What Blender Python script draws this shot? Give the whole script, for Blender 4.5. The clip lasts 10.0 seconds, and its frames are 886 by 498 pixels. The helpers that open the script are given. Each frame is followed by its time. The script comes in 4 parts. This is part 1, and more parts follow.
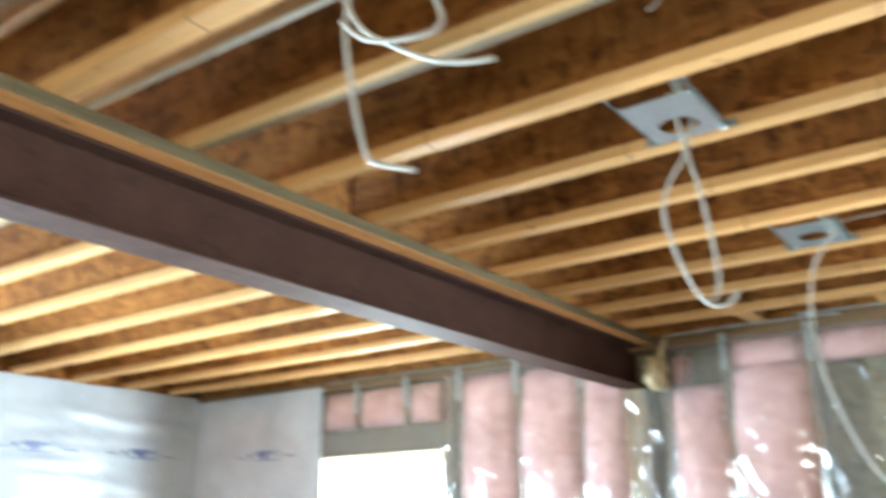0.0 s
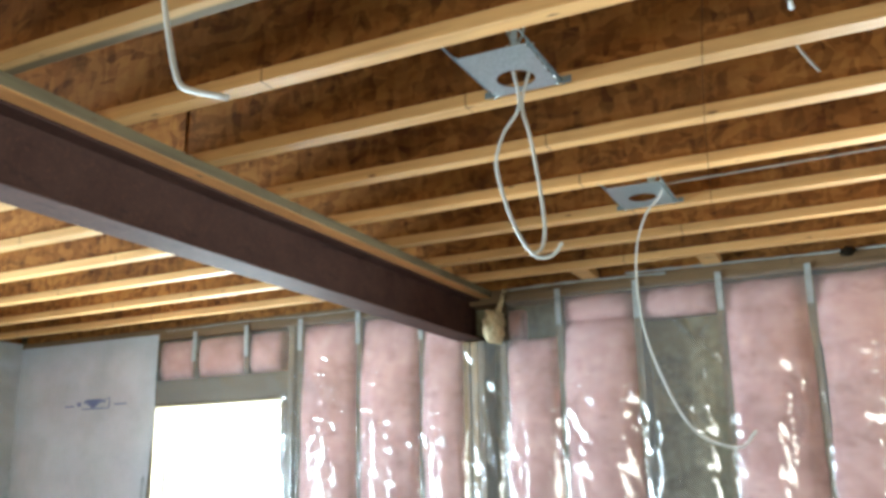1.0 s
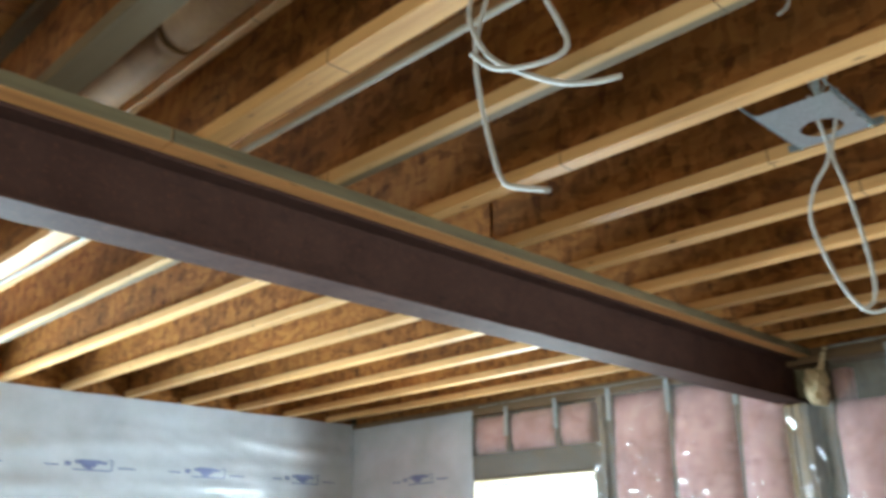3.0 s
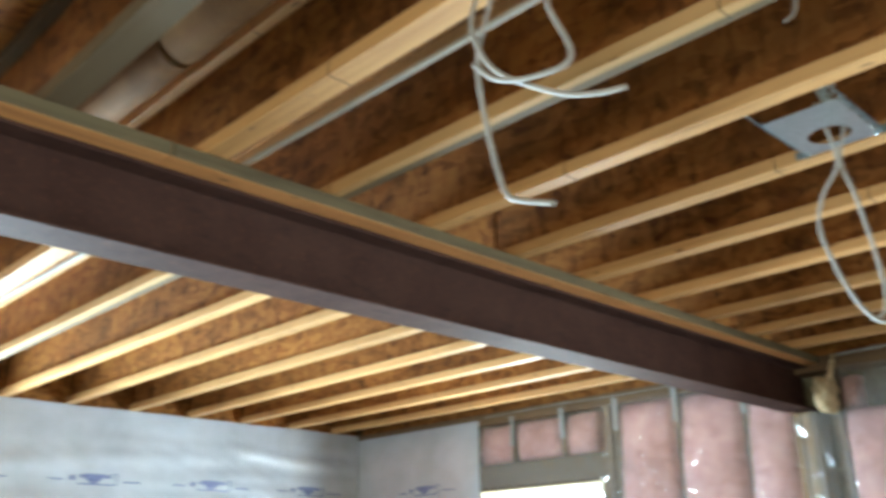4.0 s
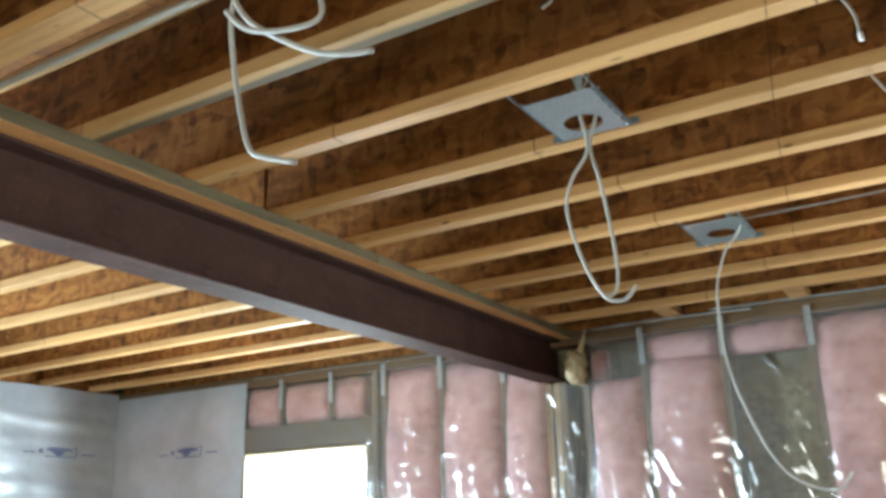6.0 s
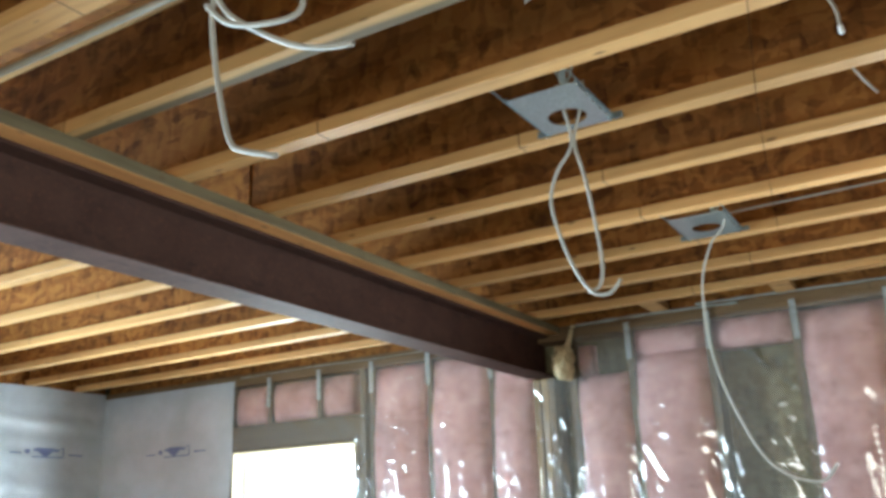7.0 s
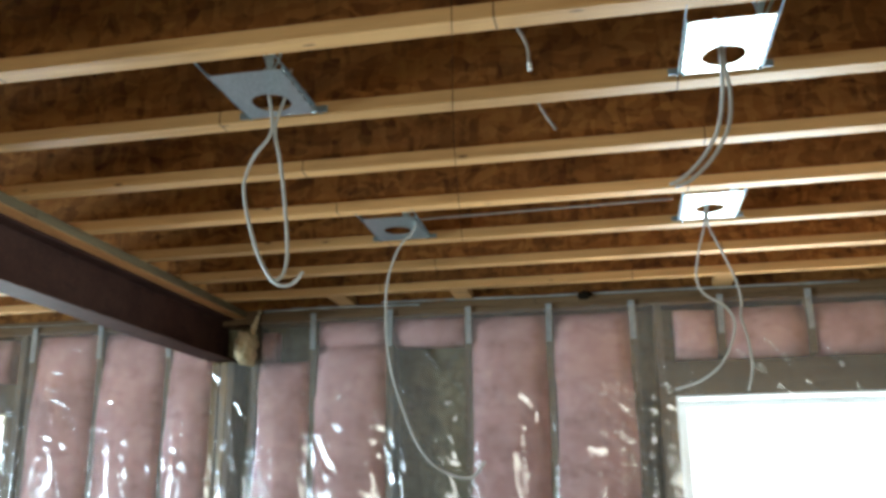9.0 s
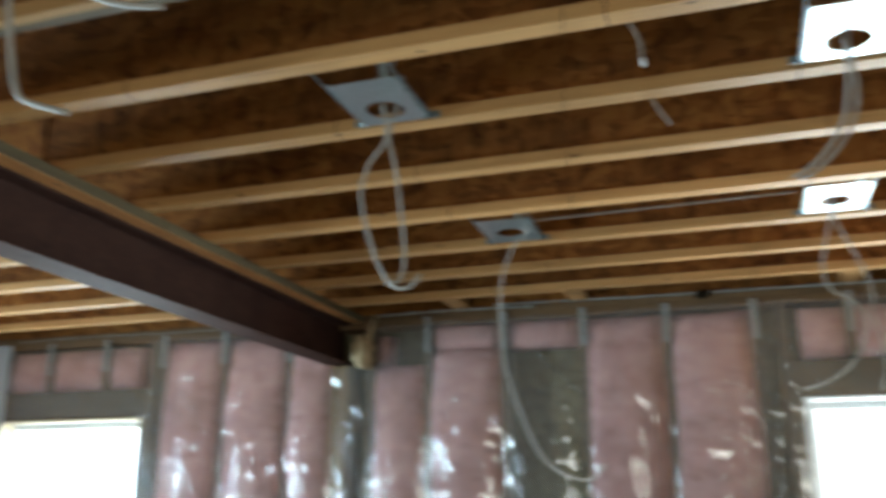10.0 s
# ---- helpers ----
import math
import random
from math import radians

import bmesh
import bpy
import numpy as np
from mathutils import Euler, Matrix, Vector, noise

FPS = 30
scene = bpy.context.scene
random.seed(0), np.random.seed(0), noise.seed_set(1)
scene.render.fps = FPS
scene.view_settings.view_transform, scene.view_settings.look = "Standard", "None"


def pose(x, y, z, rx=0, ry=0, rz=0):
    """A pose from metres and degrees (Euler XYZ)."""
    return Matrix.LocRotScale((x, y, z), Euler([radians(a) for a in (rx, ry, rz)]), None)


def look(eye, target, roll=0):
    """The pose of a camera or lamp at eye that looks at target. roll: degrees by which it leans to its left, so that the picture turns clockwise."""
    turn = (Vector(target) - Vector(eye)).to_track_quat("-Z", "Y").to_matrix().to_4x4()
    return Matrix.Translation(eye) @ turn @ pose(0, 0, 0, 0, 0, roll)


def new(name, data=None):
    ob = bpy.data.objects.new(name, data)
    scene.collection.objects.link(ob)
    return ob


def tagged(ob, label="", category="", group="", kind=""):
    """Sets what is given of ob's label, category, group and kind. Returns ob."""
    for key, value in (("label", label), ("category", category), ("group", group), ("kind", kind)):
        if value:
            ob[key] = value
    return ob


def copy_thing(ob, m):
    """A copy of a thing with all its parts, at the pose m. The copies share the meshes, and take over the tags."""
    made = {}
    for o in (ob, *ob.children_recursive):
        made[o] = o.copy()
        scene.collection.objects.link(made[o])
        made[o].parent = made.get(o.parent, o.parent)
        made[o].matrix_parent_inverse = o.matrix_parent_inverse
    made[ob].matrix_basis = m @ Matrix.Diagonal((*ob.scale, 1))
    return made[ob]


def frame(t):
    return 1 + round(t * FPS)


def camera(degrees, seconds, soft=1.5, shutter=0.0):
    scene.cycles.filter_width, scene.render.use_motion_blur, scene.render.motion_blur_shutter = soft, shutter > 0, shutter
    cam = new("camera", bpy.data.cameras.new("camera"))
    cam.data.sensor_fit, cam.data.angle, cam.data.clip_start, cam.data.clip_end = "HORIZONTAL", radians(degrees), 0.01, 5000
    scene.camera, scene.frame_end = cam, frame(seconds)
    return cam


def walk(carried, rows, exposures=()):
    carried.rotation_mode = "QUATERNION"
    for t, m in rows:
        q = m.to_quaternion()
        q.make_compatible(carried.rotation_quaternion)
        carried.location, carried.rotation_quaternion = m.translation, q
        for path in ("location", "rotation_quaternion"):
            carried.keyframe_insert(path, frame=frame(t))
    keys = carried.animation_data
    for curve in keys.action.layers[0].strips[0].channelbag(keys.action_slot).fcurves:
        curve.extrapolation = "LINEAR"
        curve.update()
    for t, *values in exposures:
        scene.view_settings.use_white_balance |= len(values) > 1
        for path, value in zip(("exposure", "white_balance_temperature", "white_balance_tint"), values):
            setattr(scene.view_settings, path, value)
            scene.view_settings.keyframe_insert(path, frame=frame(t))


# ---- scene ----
cam = camera(52.84, 10.0, soft=3.5, shutter=0.9)
PATH = [
    (0.0, pose(-0.071, -0.039, 1.553, 107.66, 0.52, 35.86)),
    (0.5, pose(-0.045, 0.014, 1.537, 105.58, 0.68, 28.93)),
    (1.0, pose(-0.031, 0.017, 1.534, 104.68, 0.86, 26.43)),
    (1.5, pose(-0.019, -0.002, 1.532, 105.43, 0.45, 27.68)),
    (2.0, pose(-0.024, -0.036, 1.533, 106.97, 0.20, 33.13)),
    (2.5, pose(-0.034, -0.060, 1.535, 108.19, 0.03, 40.45)),
    (2.7, pose(-0.035, -0.068, 1.533, 108.66, 0.22, 42.92)),
    (3.8, pose(-0.053, -0.069, 1.545, 109.86, 0.45, 47.21)),
    (4.0, pose(-0.053, -0.053, 1.552, 109.77, 0.82, 45.86)),
    (4.5, pose(-0.027, -0.032, 1.549, 109.54, 1.83, 41.81)),
    (5.0, pose(-0.008, -0.012, 1.546, 109.02, 1.57, 37.04)),
    (5.5, pose(-0.009, -0.002, 1.545, 107.97, 1.59, 32.84)),
    (5.7, pose(-0.005, 0.007, 1.550, 107.56, 1.35, 32.19)),
    (7.0, pose(0.007, 0.018, 1.542, 107.16, 1.93, 31.49)),
    (7.5, pose(0.021, 0.032, 1.545, 106.64, 2.21, 28.93)),
    (8.0, pose(0.031, 0.037, 1.551, 106.16, 1.76, 24.02)),
    (8.5, pose(0.042, 0.033, 1.550, 106.14, 0.84, 17.38)),
    (9.0, pose(0.050, 0.036, 1.553, 105.85, 0.45, 11.52)),
    (9.5, pose(0.051, 0.032, 1.548, 105.72, 0.13, 12.07)),
    (10.0, pose(0.037, 0.024, 1.545, 106.10, -0.15, 18.61)),
]
EXPOSURE = [(0.0, 1.44), (0.5, 1.34), (1.0, 1.09), (1.5, 0.89), (2.0, 0.71), (2.5, 0.72), (4.0, 0.89), (4.5, 1.05), (5.0, 1.19), (5.5, 0.87), (7.0, 0.74), (8.0, 0.84), (8.5, 0.74), (9.0, 0.27), (9.5, 0.0), (10.0, -0.1)]
walk(cam, PATH, [(t, stops, 6120, 0) for t, stops in EXPOSURE])

# ---- plan, in metres ----
WALL_Y = 4.397      # face of the studs of the far wall
LEFT_X = -5.57      # face of the studs of the left wall
RIGHT_X = 3.6
BACK_Y = -3.6
JOIST_Z = 2.541     # underside of the joists
JOIST_H = 0.302
STUD_0, STUD_STEP = -1.516, 0.4064

# ---- world, sun, large lights ----
world = bpy.data.worlds.new("world")
scene.world = world
world.use_nodes = True
wn = world.node_tree
sky = wn.nodes.new("ShaderNodeTexSky")
sky.sky_type, sky.sun_disc = "NISHITA", False
sky.sun_elevation, sky.sun_rotation = radians(42), radians(150)
wn.nodes["Background"].inputs["Strength"].default_value = 0.12
wn.links.new(sky.outputs["Color"], wn.nodes["Background"].inputs["Color"])
sun = new("sun", bpy.data.lights.new("sun", "SUN"))
sun.data.energy, sun.data.angle, sun.data.color = 2.5, radians(0.6), (1.0, 0.95, 0.88)
sun.matrix_world = look((0, 0, 20), (9.0, 12.0, 0))


def window_light(eye, target, width, height, watts, colour=(0.93, 0.97, 1.0)):
    lamp = new("window_light", bpy.data.lights.new("window_light", "AREA"))
    lamp.data.shape, lamp.data.size, lamp.data.size_y = "RECTANGLE", width, height
    lamp.data.energy, lamp.data.color = watts, colour
    lamp.matrix_world = look(eye, target)


# daylight in the openings; only the far wall's two are in view
window_light((-3.77, 4.62, 1.47), (-3.77, 0, 1.47), 0.98, 1.10, 92, (0.82, 0.92, 1.0))
window_light((0.80, 4.62, 1.47), (0.80, 0, 1.47), 1.02, 1.10, 100)
window_light((-5.86, 1.05, 1.05), (0, 1.05, 1.05), 0.64, 1.95, 265, (0.70, 0.86, 1.0))
# added lamp at an unseen rear opening, to brighten the floor
window_light((-5.86, -2.0, 1.45), (0, -2.0, 1.45), 1.2, 1.15, 112, (0.70, 0.86, 1.0))
# invented window behind the camera, unseen, for fill and film glints
window_light((-0.1, -3.86, 1.4), (-0.1, 0, 1.4), 1.1, 1.3, 54, (1.0, 0.94, 0.84))


# ---- materials ----
def material(name, rough=0.6, metal=0.0):
    m = bpy.data.materials.new(name)
    m.use_nodes = True
    b = m.node_tree.nodes["Principled BSDF"]
    b.inputs["Roughness"].default_value, b.inputs["Metallic"].default_value = rough, metal
    return m, m.node_tree, b


def node(nt, kind, **values):
    n = nt.nodes.new("ShaderNode" + kind)
    for key, value in values.items():
        n.inputs[key.replace("_", " ")].default_value = value
    return n


def coords(nt, scale, shift=0.0):
    """Object coordinates, stretched, and shifted from object to object."""
    tc, mp = nt.nodes.new("ShaderNodeTexCoord"), nt.nodes.new("ShaderNodeMapping")
    nt.links.new(tc.outputs["Object"], mp.inputs["Vector"])
    mp.inputs["Scale"].default_value = scale
    if shift:
        info, mul = nt.nodes.new("ShaderNodeObjectInfo"), nt.nodes.new("ShaderNodeMath")
        mul.operation, mul.inputs[1].default_value = "MULTIPLY", shift
        nt.links.new(info.outputs["Random"], mul.inputs[0])
        nt.links.new(mul.outputs[0], mp.inputs["Location"])
    return mp.outputs[0]


def ramp(nt, fac, stops):
    r = nt.nodes.new("ShaderNodeValToRGB")
    while len(r.color_ramp.elements) < len(stops):
        r.color_ramp.elements.new(0.5)
    for e, (p, c) in zip(r.color_ramp.elements, stops):
        e.position, e.color = p, (*c, 1.0)
    nt.links.new(fac, r.inputs[0])
    return r.outputs[0]


def mix(nt, a, b, fac, how="MIX"):
    m = nt.nodes.new("ShaderNodeMix")
    m.data_type, m.blend_type = "RGBA", how
    for socket, value in ((m.inputs[0], fac), (m.inputs[6], a), (m.inputs[7], b)):
        if hasattr(value, "is_linked"):
            nt.links.new(value, socket)
        else:
            socket.default_value = value if isinstance(value, float) else (*value, 1.0)
    return m.outputs[2]


def bump(nt, b, height, strength, distance):
    n = nt.nodes.new("ShaderNodeBump")
    n.inputs["Strength"].default_value, n.inputs["Distance"].default_value = strength, distance
    nt.links.new(height, n.inputs["Height"])
    nt.links.new(n.outputs[0], b.inputs["Normal"])


def noise_tex(nt, vec, scale, detail=4.0, rough=0.6):
    n = node(nt, "TexNoise", Scale=scale, Detail=detail, Roughness=rough)
    nt.links.new(vec, n.inputs["Vector"])
    return n.outputs["Fac"]


def lumber(name, light, dark, rough=0.55, axis=0, stain=0.0, spec=0.5, band=None):
    """Sawn softwood: grain along one axis, knots, boards that differ."""
    m, nt, b = material(name, rough)
    grain = [46.0, 46.0, 46.0]
    grain[axis] = 1.6
    vec = coords(nt, grain, 31.0)
    g = noise_tex(nt, vec, 1.0, 5.0, 0.65)
    col = ramp(nt, g, [(0.30, dark), (0.52, light), (0.75, tuple(min(1, c * 1.12) for c in light))])
    patch = [9.0, 9.0, 9.0]
    patch[axis] = 2.2
    big = noise_tex(nt, coords(nt, patch, 17.0), 1.0, 3.0)
    col = mix(nt, col, tuple(c * 0.62 for c in dark), ramp(nt, big, [(0.55 - stain, (0, 0, 0)), (0.85 - stain, (0.75, 0.75, 0.75))]))
    knots = [16.0, 16.0, 16.0]
    knots[axis] = 5.0
    v = node(nt, "TexVoronoi", Scale=1.0)
    nt.links.new(coords(nt, knots, 23.0), v.inputs["Vector"])
    col = mix(nt, col, (0.10, 0.045, 0.018), ramp(nt, v.outputs["Distance"], [(0.045, (0.8, 0.8, 0.8)), (0.105, (0, 0, 0))]))
    if axis == 0:
        sep, cell, thin = nt.nodes.new("ShaderNodeSeparateXYZ"), nt.nodes.new("ShaderNodeMath"), nt.nodes.new("ShaderNodeMath")
        nt.links.new(coords(nt, (0.83, 0.83, 0.83), 9.0), sep.inputs[0])
        cell.operation, thin.operation, thin.inputs[1].default_value = "FRACT", "LESS_THAN", 0.0035
        nt.links.new(sep.outputs[0], cell.inputs[0])
        nt.links.new(cell.outputs[0], thin.inputs[0])
        col = mix(nt, col, tuple(c * 0.35 for c in dark), thin.outputs[0])
    if band:
        # weathered grey streak along the board, with a wandering edge
        tc, sp = nt.nodes.new("ShaderNodeTexCoord"), nt.nodes.new("ShaderNodeSeparateXYZ")
        nt.links.new(tc.outputs["Object"], sp.inputs[0])
        wander, rise = nt.nodes.new("ShaderNodeMath"), nt.nodes.new("ShaderNodeMapRange")
        wander.operation, wander.inputs[1].default_value = "MULTIPLY_ADD", 0.03
        nt.links.new(noise_tex(nt, coords(nt, (1.6, 10.0, 10.0), 7.0), 1.0, 4.0), wander.inputs[0])
        nt.links.new(sp.outputs[1], wander.inputs[2])
        for key, value in (("From Min", band[0] + 0.015), ("From Max", band[1] + 0.015), ("To Max", 0.88)):
            rise.inputs[key].default_value = value
        nt.links.new(wander.outputs[0], rise.inputs["Value"])
        col = mix(nt, col, mix(nt, (0.135, 0.118, 0.082), (0.065, 0.056, 0.04), g), rise.outputs[0])
    info = nt.nodes.new("ShaderNodeObjectInfo")
    col = mix(nt, col, mix(nt, (0.80, 0.76, 0.70), (1.12, 1.08, 1.02), info.outputs["Random"]), 1.0, "MULTIPLY")
    nt.links.new(col, b.inputs["Base Color"])
    b.inputs["Specular IOR Level"].default_value = spec
    bump(nt, b, g, 0.35, 0.002)
    return m


def strand_board(name, light, mid, dark):
    """Pressed strand board: flakes at all angles, dark strands between."""
    m, nt, b = material(name, 0.78)
    b.inputs["Specular IOR Level"].default_value = 0.15
    vec = coords(nt, (1.0, 1.0, 1.0), 13.0)
    wob = node(nt, "TexNoise", Scale=9.0, Detail=2.0)
    nt.links.new(vec, wob.inputs["Vector"])
    add = nt.nodes.new("ShaderNodeVectorMath")
    add.operation = "MULTIPLY_ADD"
    add.inputs[1].default_value = (0.06, 0.06, 0.06)
    nt.links.new(wob.outputs["Color"], add.inputs[0])
    nt.links.new(vec, add.inputs[2])
    cells = []
    for scale, turn in (((17, 17, 44), 0.5), ((42, 42, 15), -0.6)):
        mp = nt.nodes.new("ShaderNodeMapping")
        mp.inputs["Rotation"].default_value, mp.inputs["Scale"].default_value = (0, turn, 0), scale
        nt.links.new(add.outputs[0], mp.inputs["Vector"])
        v = node(nt, "TexVoronoi", Scale=1.0)
        nt.links.new(mp.outputs[0], v.inputs["Vector"])
        sep = nt.nodes.new("ShaderNodeSeparateColor")
        nt.links.new(v.outputs["Color"], sep.inputs[0])
        cells.append(sep.outputs[0])
    a = ramp(nt, cells[0], [(0.0, dark), (0.35, mid), (0.8, light)])
    c = ramp(nt, cells[1], [(0.05, dark), (0.3, mid), (1.0, light)])
    col = mix(nt, a, c, 0.5)
    spots = noise_tex(nt, vec, 7.0, 5.0, 0.7)
    col = mix(nt, col, tuple(x * 0.45 for x in dark), ramp(nt, spots, [(0.56, (0, 0, 0)), (0.72, (0.8, 0.8, 0.8))]))
    wide = noise_tex(nt, vec, 1.7, 2.0)
    col = mix(nt, col, ramp(nt, wide, [(0.3, (0.64, 0.60, 0.56)), (0.7, (1.25, 1.22, 1.12))]), 1.0, "MULTIPLY")
    nt.links.new(col, b.inputs["Base Color"])
    bump(nt, b, cells[0], 0.3, 0.002)
    return m


FLANGE = lumber("joist_flange_wood", (0.63, 0.372, 0.150), (0.50, 0.272, 0.100), 0.54, spec=0.36)
FLANGE_STAINED = lumber("stained_flange_wood", (0.54, 0.34, 0.15), (0.43, 0.26, 0.105), 0.6, stain=0.05, spec=0.2, band=(-0.034, -0.022))
FLANGE_GREYED = lumber("greyed_flange_wood", (0.46, 0.28, 0.13), (0.36, 0.205, 0.09), 0.7, stain=0.08, spec=0.15, band=(0.04, 0.03))
PLATE_WOOD = lumber("plate_wood", (0.72, 0.37, 0.14), (0.56, 0.26, 0.09), 0.6, axis=1)
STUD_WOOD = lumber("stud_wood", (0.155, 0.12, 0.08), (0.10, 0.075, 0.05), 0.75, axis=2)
POST_WOOD = lumber("post_wood", (0.30, 0.20, 0.095), (0.20, 0.13, 0.06), 0.7, axis=2)
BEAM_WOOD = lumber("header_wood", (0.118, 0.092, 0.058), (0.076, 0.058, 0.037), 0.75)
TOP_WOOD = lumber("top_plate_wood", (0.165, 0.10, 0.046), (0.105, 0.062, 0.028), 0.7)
WEB = strand_board("joist_web_board", (0.375, 0.165, 0.042), (0.235, 0.088, 0.021), (0.108, 0.038, 0.011))
SHEATH = strand_board("wall_sheathing_board", (0.19, 0.175, 0.115), (0.15, 0.135, 0.085), (0.105, 0.095, 0.06))


def steel_primer():
    m, nt, b = material("steel_primer", 0.7)
    b.inputs["Specular IOR Level"].default_value = 0.07
    vec = coords(nt, (1, 1, 1))
    n = noise_tex(nt, vec, 5.0, 6.0, 0.7)
    f = noise_tex(nt, vec, 160.0, 3.0)
    col = ramp(nt, n, [(0.3, (0.060, 0.031, 0.026)), (0.7, (0.097, 0.053, 0.043))])
    col = mix(nt, col, (0.16, 0.07, 0.045), ramp(nt, noise_tex(nt, vec, 70.0, 4.0, 0.75), [(0.54, (0, 0, 0)), (0.70, (0.6, 0.6, 0.6))]))
    col = mix(nt, col, (0.035, 0.022, 0.02), ramp(nt, noise_tex(nt, coords(nt, (1, 0.35, 1)), 22.0, 5.0, 0.7), [(0.56, (0, 0, 0)), (0.72, (0.6, 0.6, 0.6))]))
    nt.links.new(col, b.inputs["Base Color"])
    bump(nt, b, f, 0.15, 0.001)
    return m


def galvanised(name, rough, tone=1.0):
    m, nt, b = material(name, rough, 0.92)
    vec = coords(nt, (1, 1, 1), 5.0)
    v = node(nt, "TexVoronoi", Scale=120.0)
    nt.links.new(vec, v.inputs["Vector"])
    nt.links.new(ramp(nt, v.outputs["Distance"], [(0.0, tuple(c * tone for c in (0.355, 0.445, 0.47))), (1.0, tuple(c * tone for c in (0.52, 0.62, 0.65)))]), b.inputs["Base Color"])
    n = noise_tex(nt, vec, 14.0, 3.0)
    bump(nt, b, n, 0.3, 0.004)
    return m


def plain(name, colour, rough=0.6, scale=30.0, vary=0.25, height=0.2, depth=0.002):
    m, nt, b = material(name, rough)
    vec = coords(nt, (1, 1, 1), 3.0)
    n = noise_tex(nt, vec, scale, 5.0)
    nt.links.new(ramp(nt, n, [(0.3, tuple(c * (1 - vary) for c in colour)), (0.7, tuple(min(1, c * (1 + vary * 0.5)) for c in colour))]), b.inputs["Base Color"])
    bump(nt, b, n, height, depth)
    return m


def fibreglass():
    m, nt, b = material("pink_fibreglass", 0.95)
    vec = coords(nt, (1, 1, 1), 4.0)
    n = noise_tex(nt, vec, 9.0, 6.0, 0.65)
    f = noise_tex(nt, vec, 90.0, 4.0)
    w = noise_tex(nt, vec, 2.6, 3.0)
    col = ramp(nt, n, [(0.28, (0.58, 0.32, 0.31)), (0.55, (0.67, 0.41, 0.395)), (0.8, (0.74, 0.50, 0.485))])
    col = mix(nt, col, ramp(nt, w, [(0.32, (0.74, 0.66, 0.66)), (0.62, (1.08, 1.08, 1.08))]), 1.0, "MULTIPLY")
    # wrinkle shading put into the pink as dark and pale bands
    wrinkle = noise_tex(nt, coords(nt, (8.0, 8.0, 15.0), 11.0), 1.0, 5.0, 0.7)
    col = mix(nt, col, ramp(nt, wrinkle, [(0.32, (0.80, 0.74, 0.74)), (0.48, (1, 1, 1)), (0.58, (1, 1, 1)), (0.72, (1.16, 1.15, 1.13))]), 1.0, "MULTIPLY")
    nt.links.new(col, b.inputs["Base Color"])
    b.inputs["Specular IOR Level"].default_value = 0.1
    bump(nt, b, f, 0.5, 0.006)
    return m


def film(name, clear, milk, gloss, rough, tint, relief=0.15):
    """Plastic film: part clear, part milky, with a gloss that grows at grazing angles."""
    m = bpy.data.materials.new(name)
    m.use_nodes = True
    nt = m.node_tree
    nt.nodes.remove(nt.nodes["Principled BSDF"])
    out = nt.nodes["Material Output"]
    tr = node(nt, "BsdfTransparent")
    di = node(nt, "BsdfDiffuse")
    di.inputs["Color"].default_value = (*tint, 1)
    gl = node(nt, "BsdfGlossy", Roughness=rough)
    vec = coords(nt, (1, 1, 1))
    n = noise_tex(nt, vec, 22.0, 3.0)
    bp = node(nt, "Bump", Strength=relief, Distance=0.004)
    nt.links.new(n, bp.inputs["Height"])
    nt.links.new(bp.outputs[0], gl.inputs["Normal"])
    body = nt.nodes.new("ShaderNodeMixShader")
    body.inputs[0].default_value = milk / (milk + clear)
    vary = noise_tex(nt, coords(nt, (1.0, 1.0, 1.0)), 3.0, 4.0)
    rng = node(nt, "MapRange")
    share = milk / (milk + clear)
    for key, value in (("From Min", 0.3), ("From Max", 0.7), ("To Min", share * 0.86), ("To Max", min(1.0, share * 1.12))):
        rng.inputs[key].default_value = value
    nt.links.new(vary, rng.inputs["Value"])
    nt.links.new(rng.outputs[0], body.inputs[0])
    nt.links.new(tr.outputs[0], body.inputs[1])
    nt.links.new(di.outputs[0], body.inputs[2])
    lw = node(nt, "LayerWeight", Blend=0.5)
    nt.links.new(bp.outputs[0], lw.inputs["Normal"])
    power = nt.nodes.new("ShaderNodeMath")
    power.operation, power.inputs[1].default_value = "POWER", 4.0
    nt.links.new(lw.outputs["Facing"], power.inputs[0])
    mul = nt.nodes.new("ShaderNodeMath")
    mul.operation, mul.use_clamp = "MULTIPLY_ADD", True
    mul.inputs[1].default_value, mul.inputs[2].default_value = 0.5 * gloss, 0.045 * gloss
    nt.links.new(power.outputs[0], mul.inputs[0])
    top = nt.nodes.new("ShaderNodeMixShader")
    nt.links.new(mul.outputs[0], top.inputs[0])
    nt.links.new(body.outputs[0], top.inputs[1])
    nt.links.new(gl.outputs[0], top.inputs[2])
    nt.links.new(top.outputs[0], out.inputs["Surface"])
    return m


STEEL = steel_primer()
GALV = galvanised("galvanised_steel", 0.34)
GALV_DULL = galvanised("dull_galvanised_steel", 0.55, 0.5)
# paler, smoother steel, used only for beads that stand in for glints
BRIGHT = galvanised("bright_steel", 0.16, 1.5)
ZINC = plain("weathered_zinc", (0.36, 0.37, 0.36), 0.5, 40.0, 0.3)
PINK = fibreglass()
CLEAR_FILM = film("clear_film", 0.87, 0.13, 1.6, 0.085, (0.8, 0.8, 0.78))
MILKY_FILM = film("milky_film", 0.36, 0.64, 1.1, 0.24, (0.76, 0.82, 0.90))
GLASS = film("window_glass", 1.0, 0.0001, 1.0, 0.0, (0.8, 0.8, 0.8), 0.0)
CABLE = plain("cable_sheath", (0.50, 0.475, 0.42), 0.45, 60.0, 0.12)
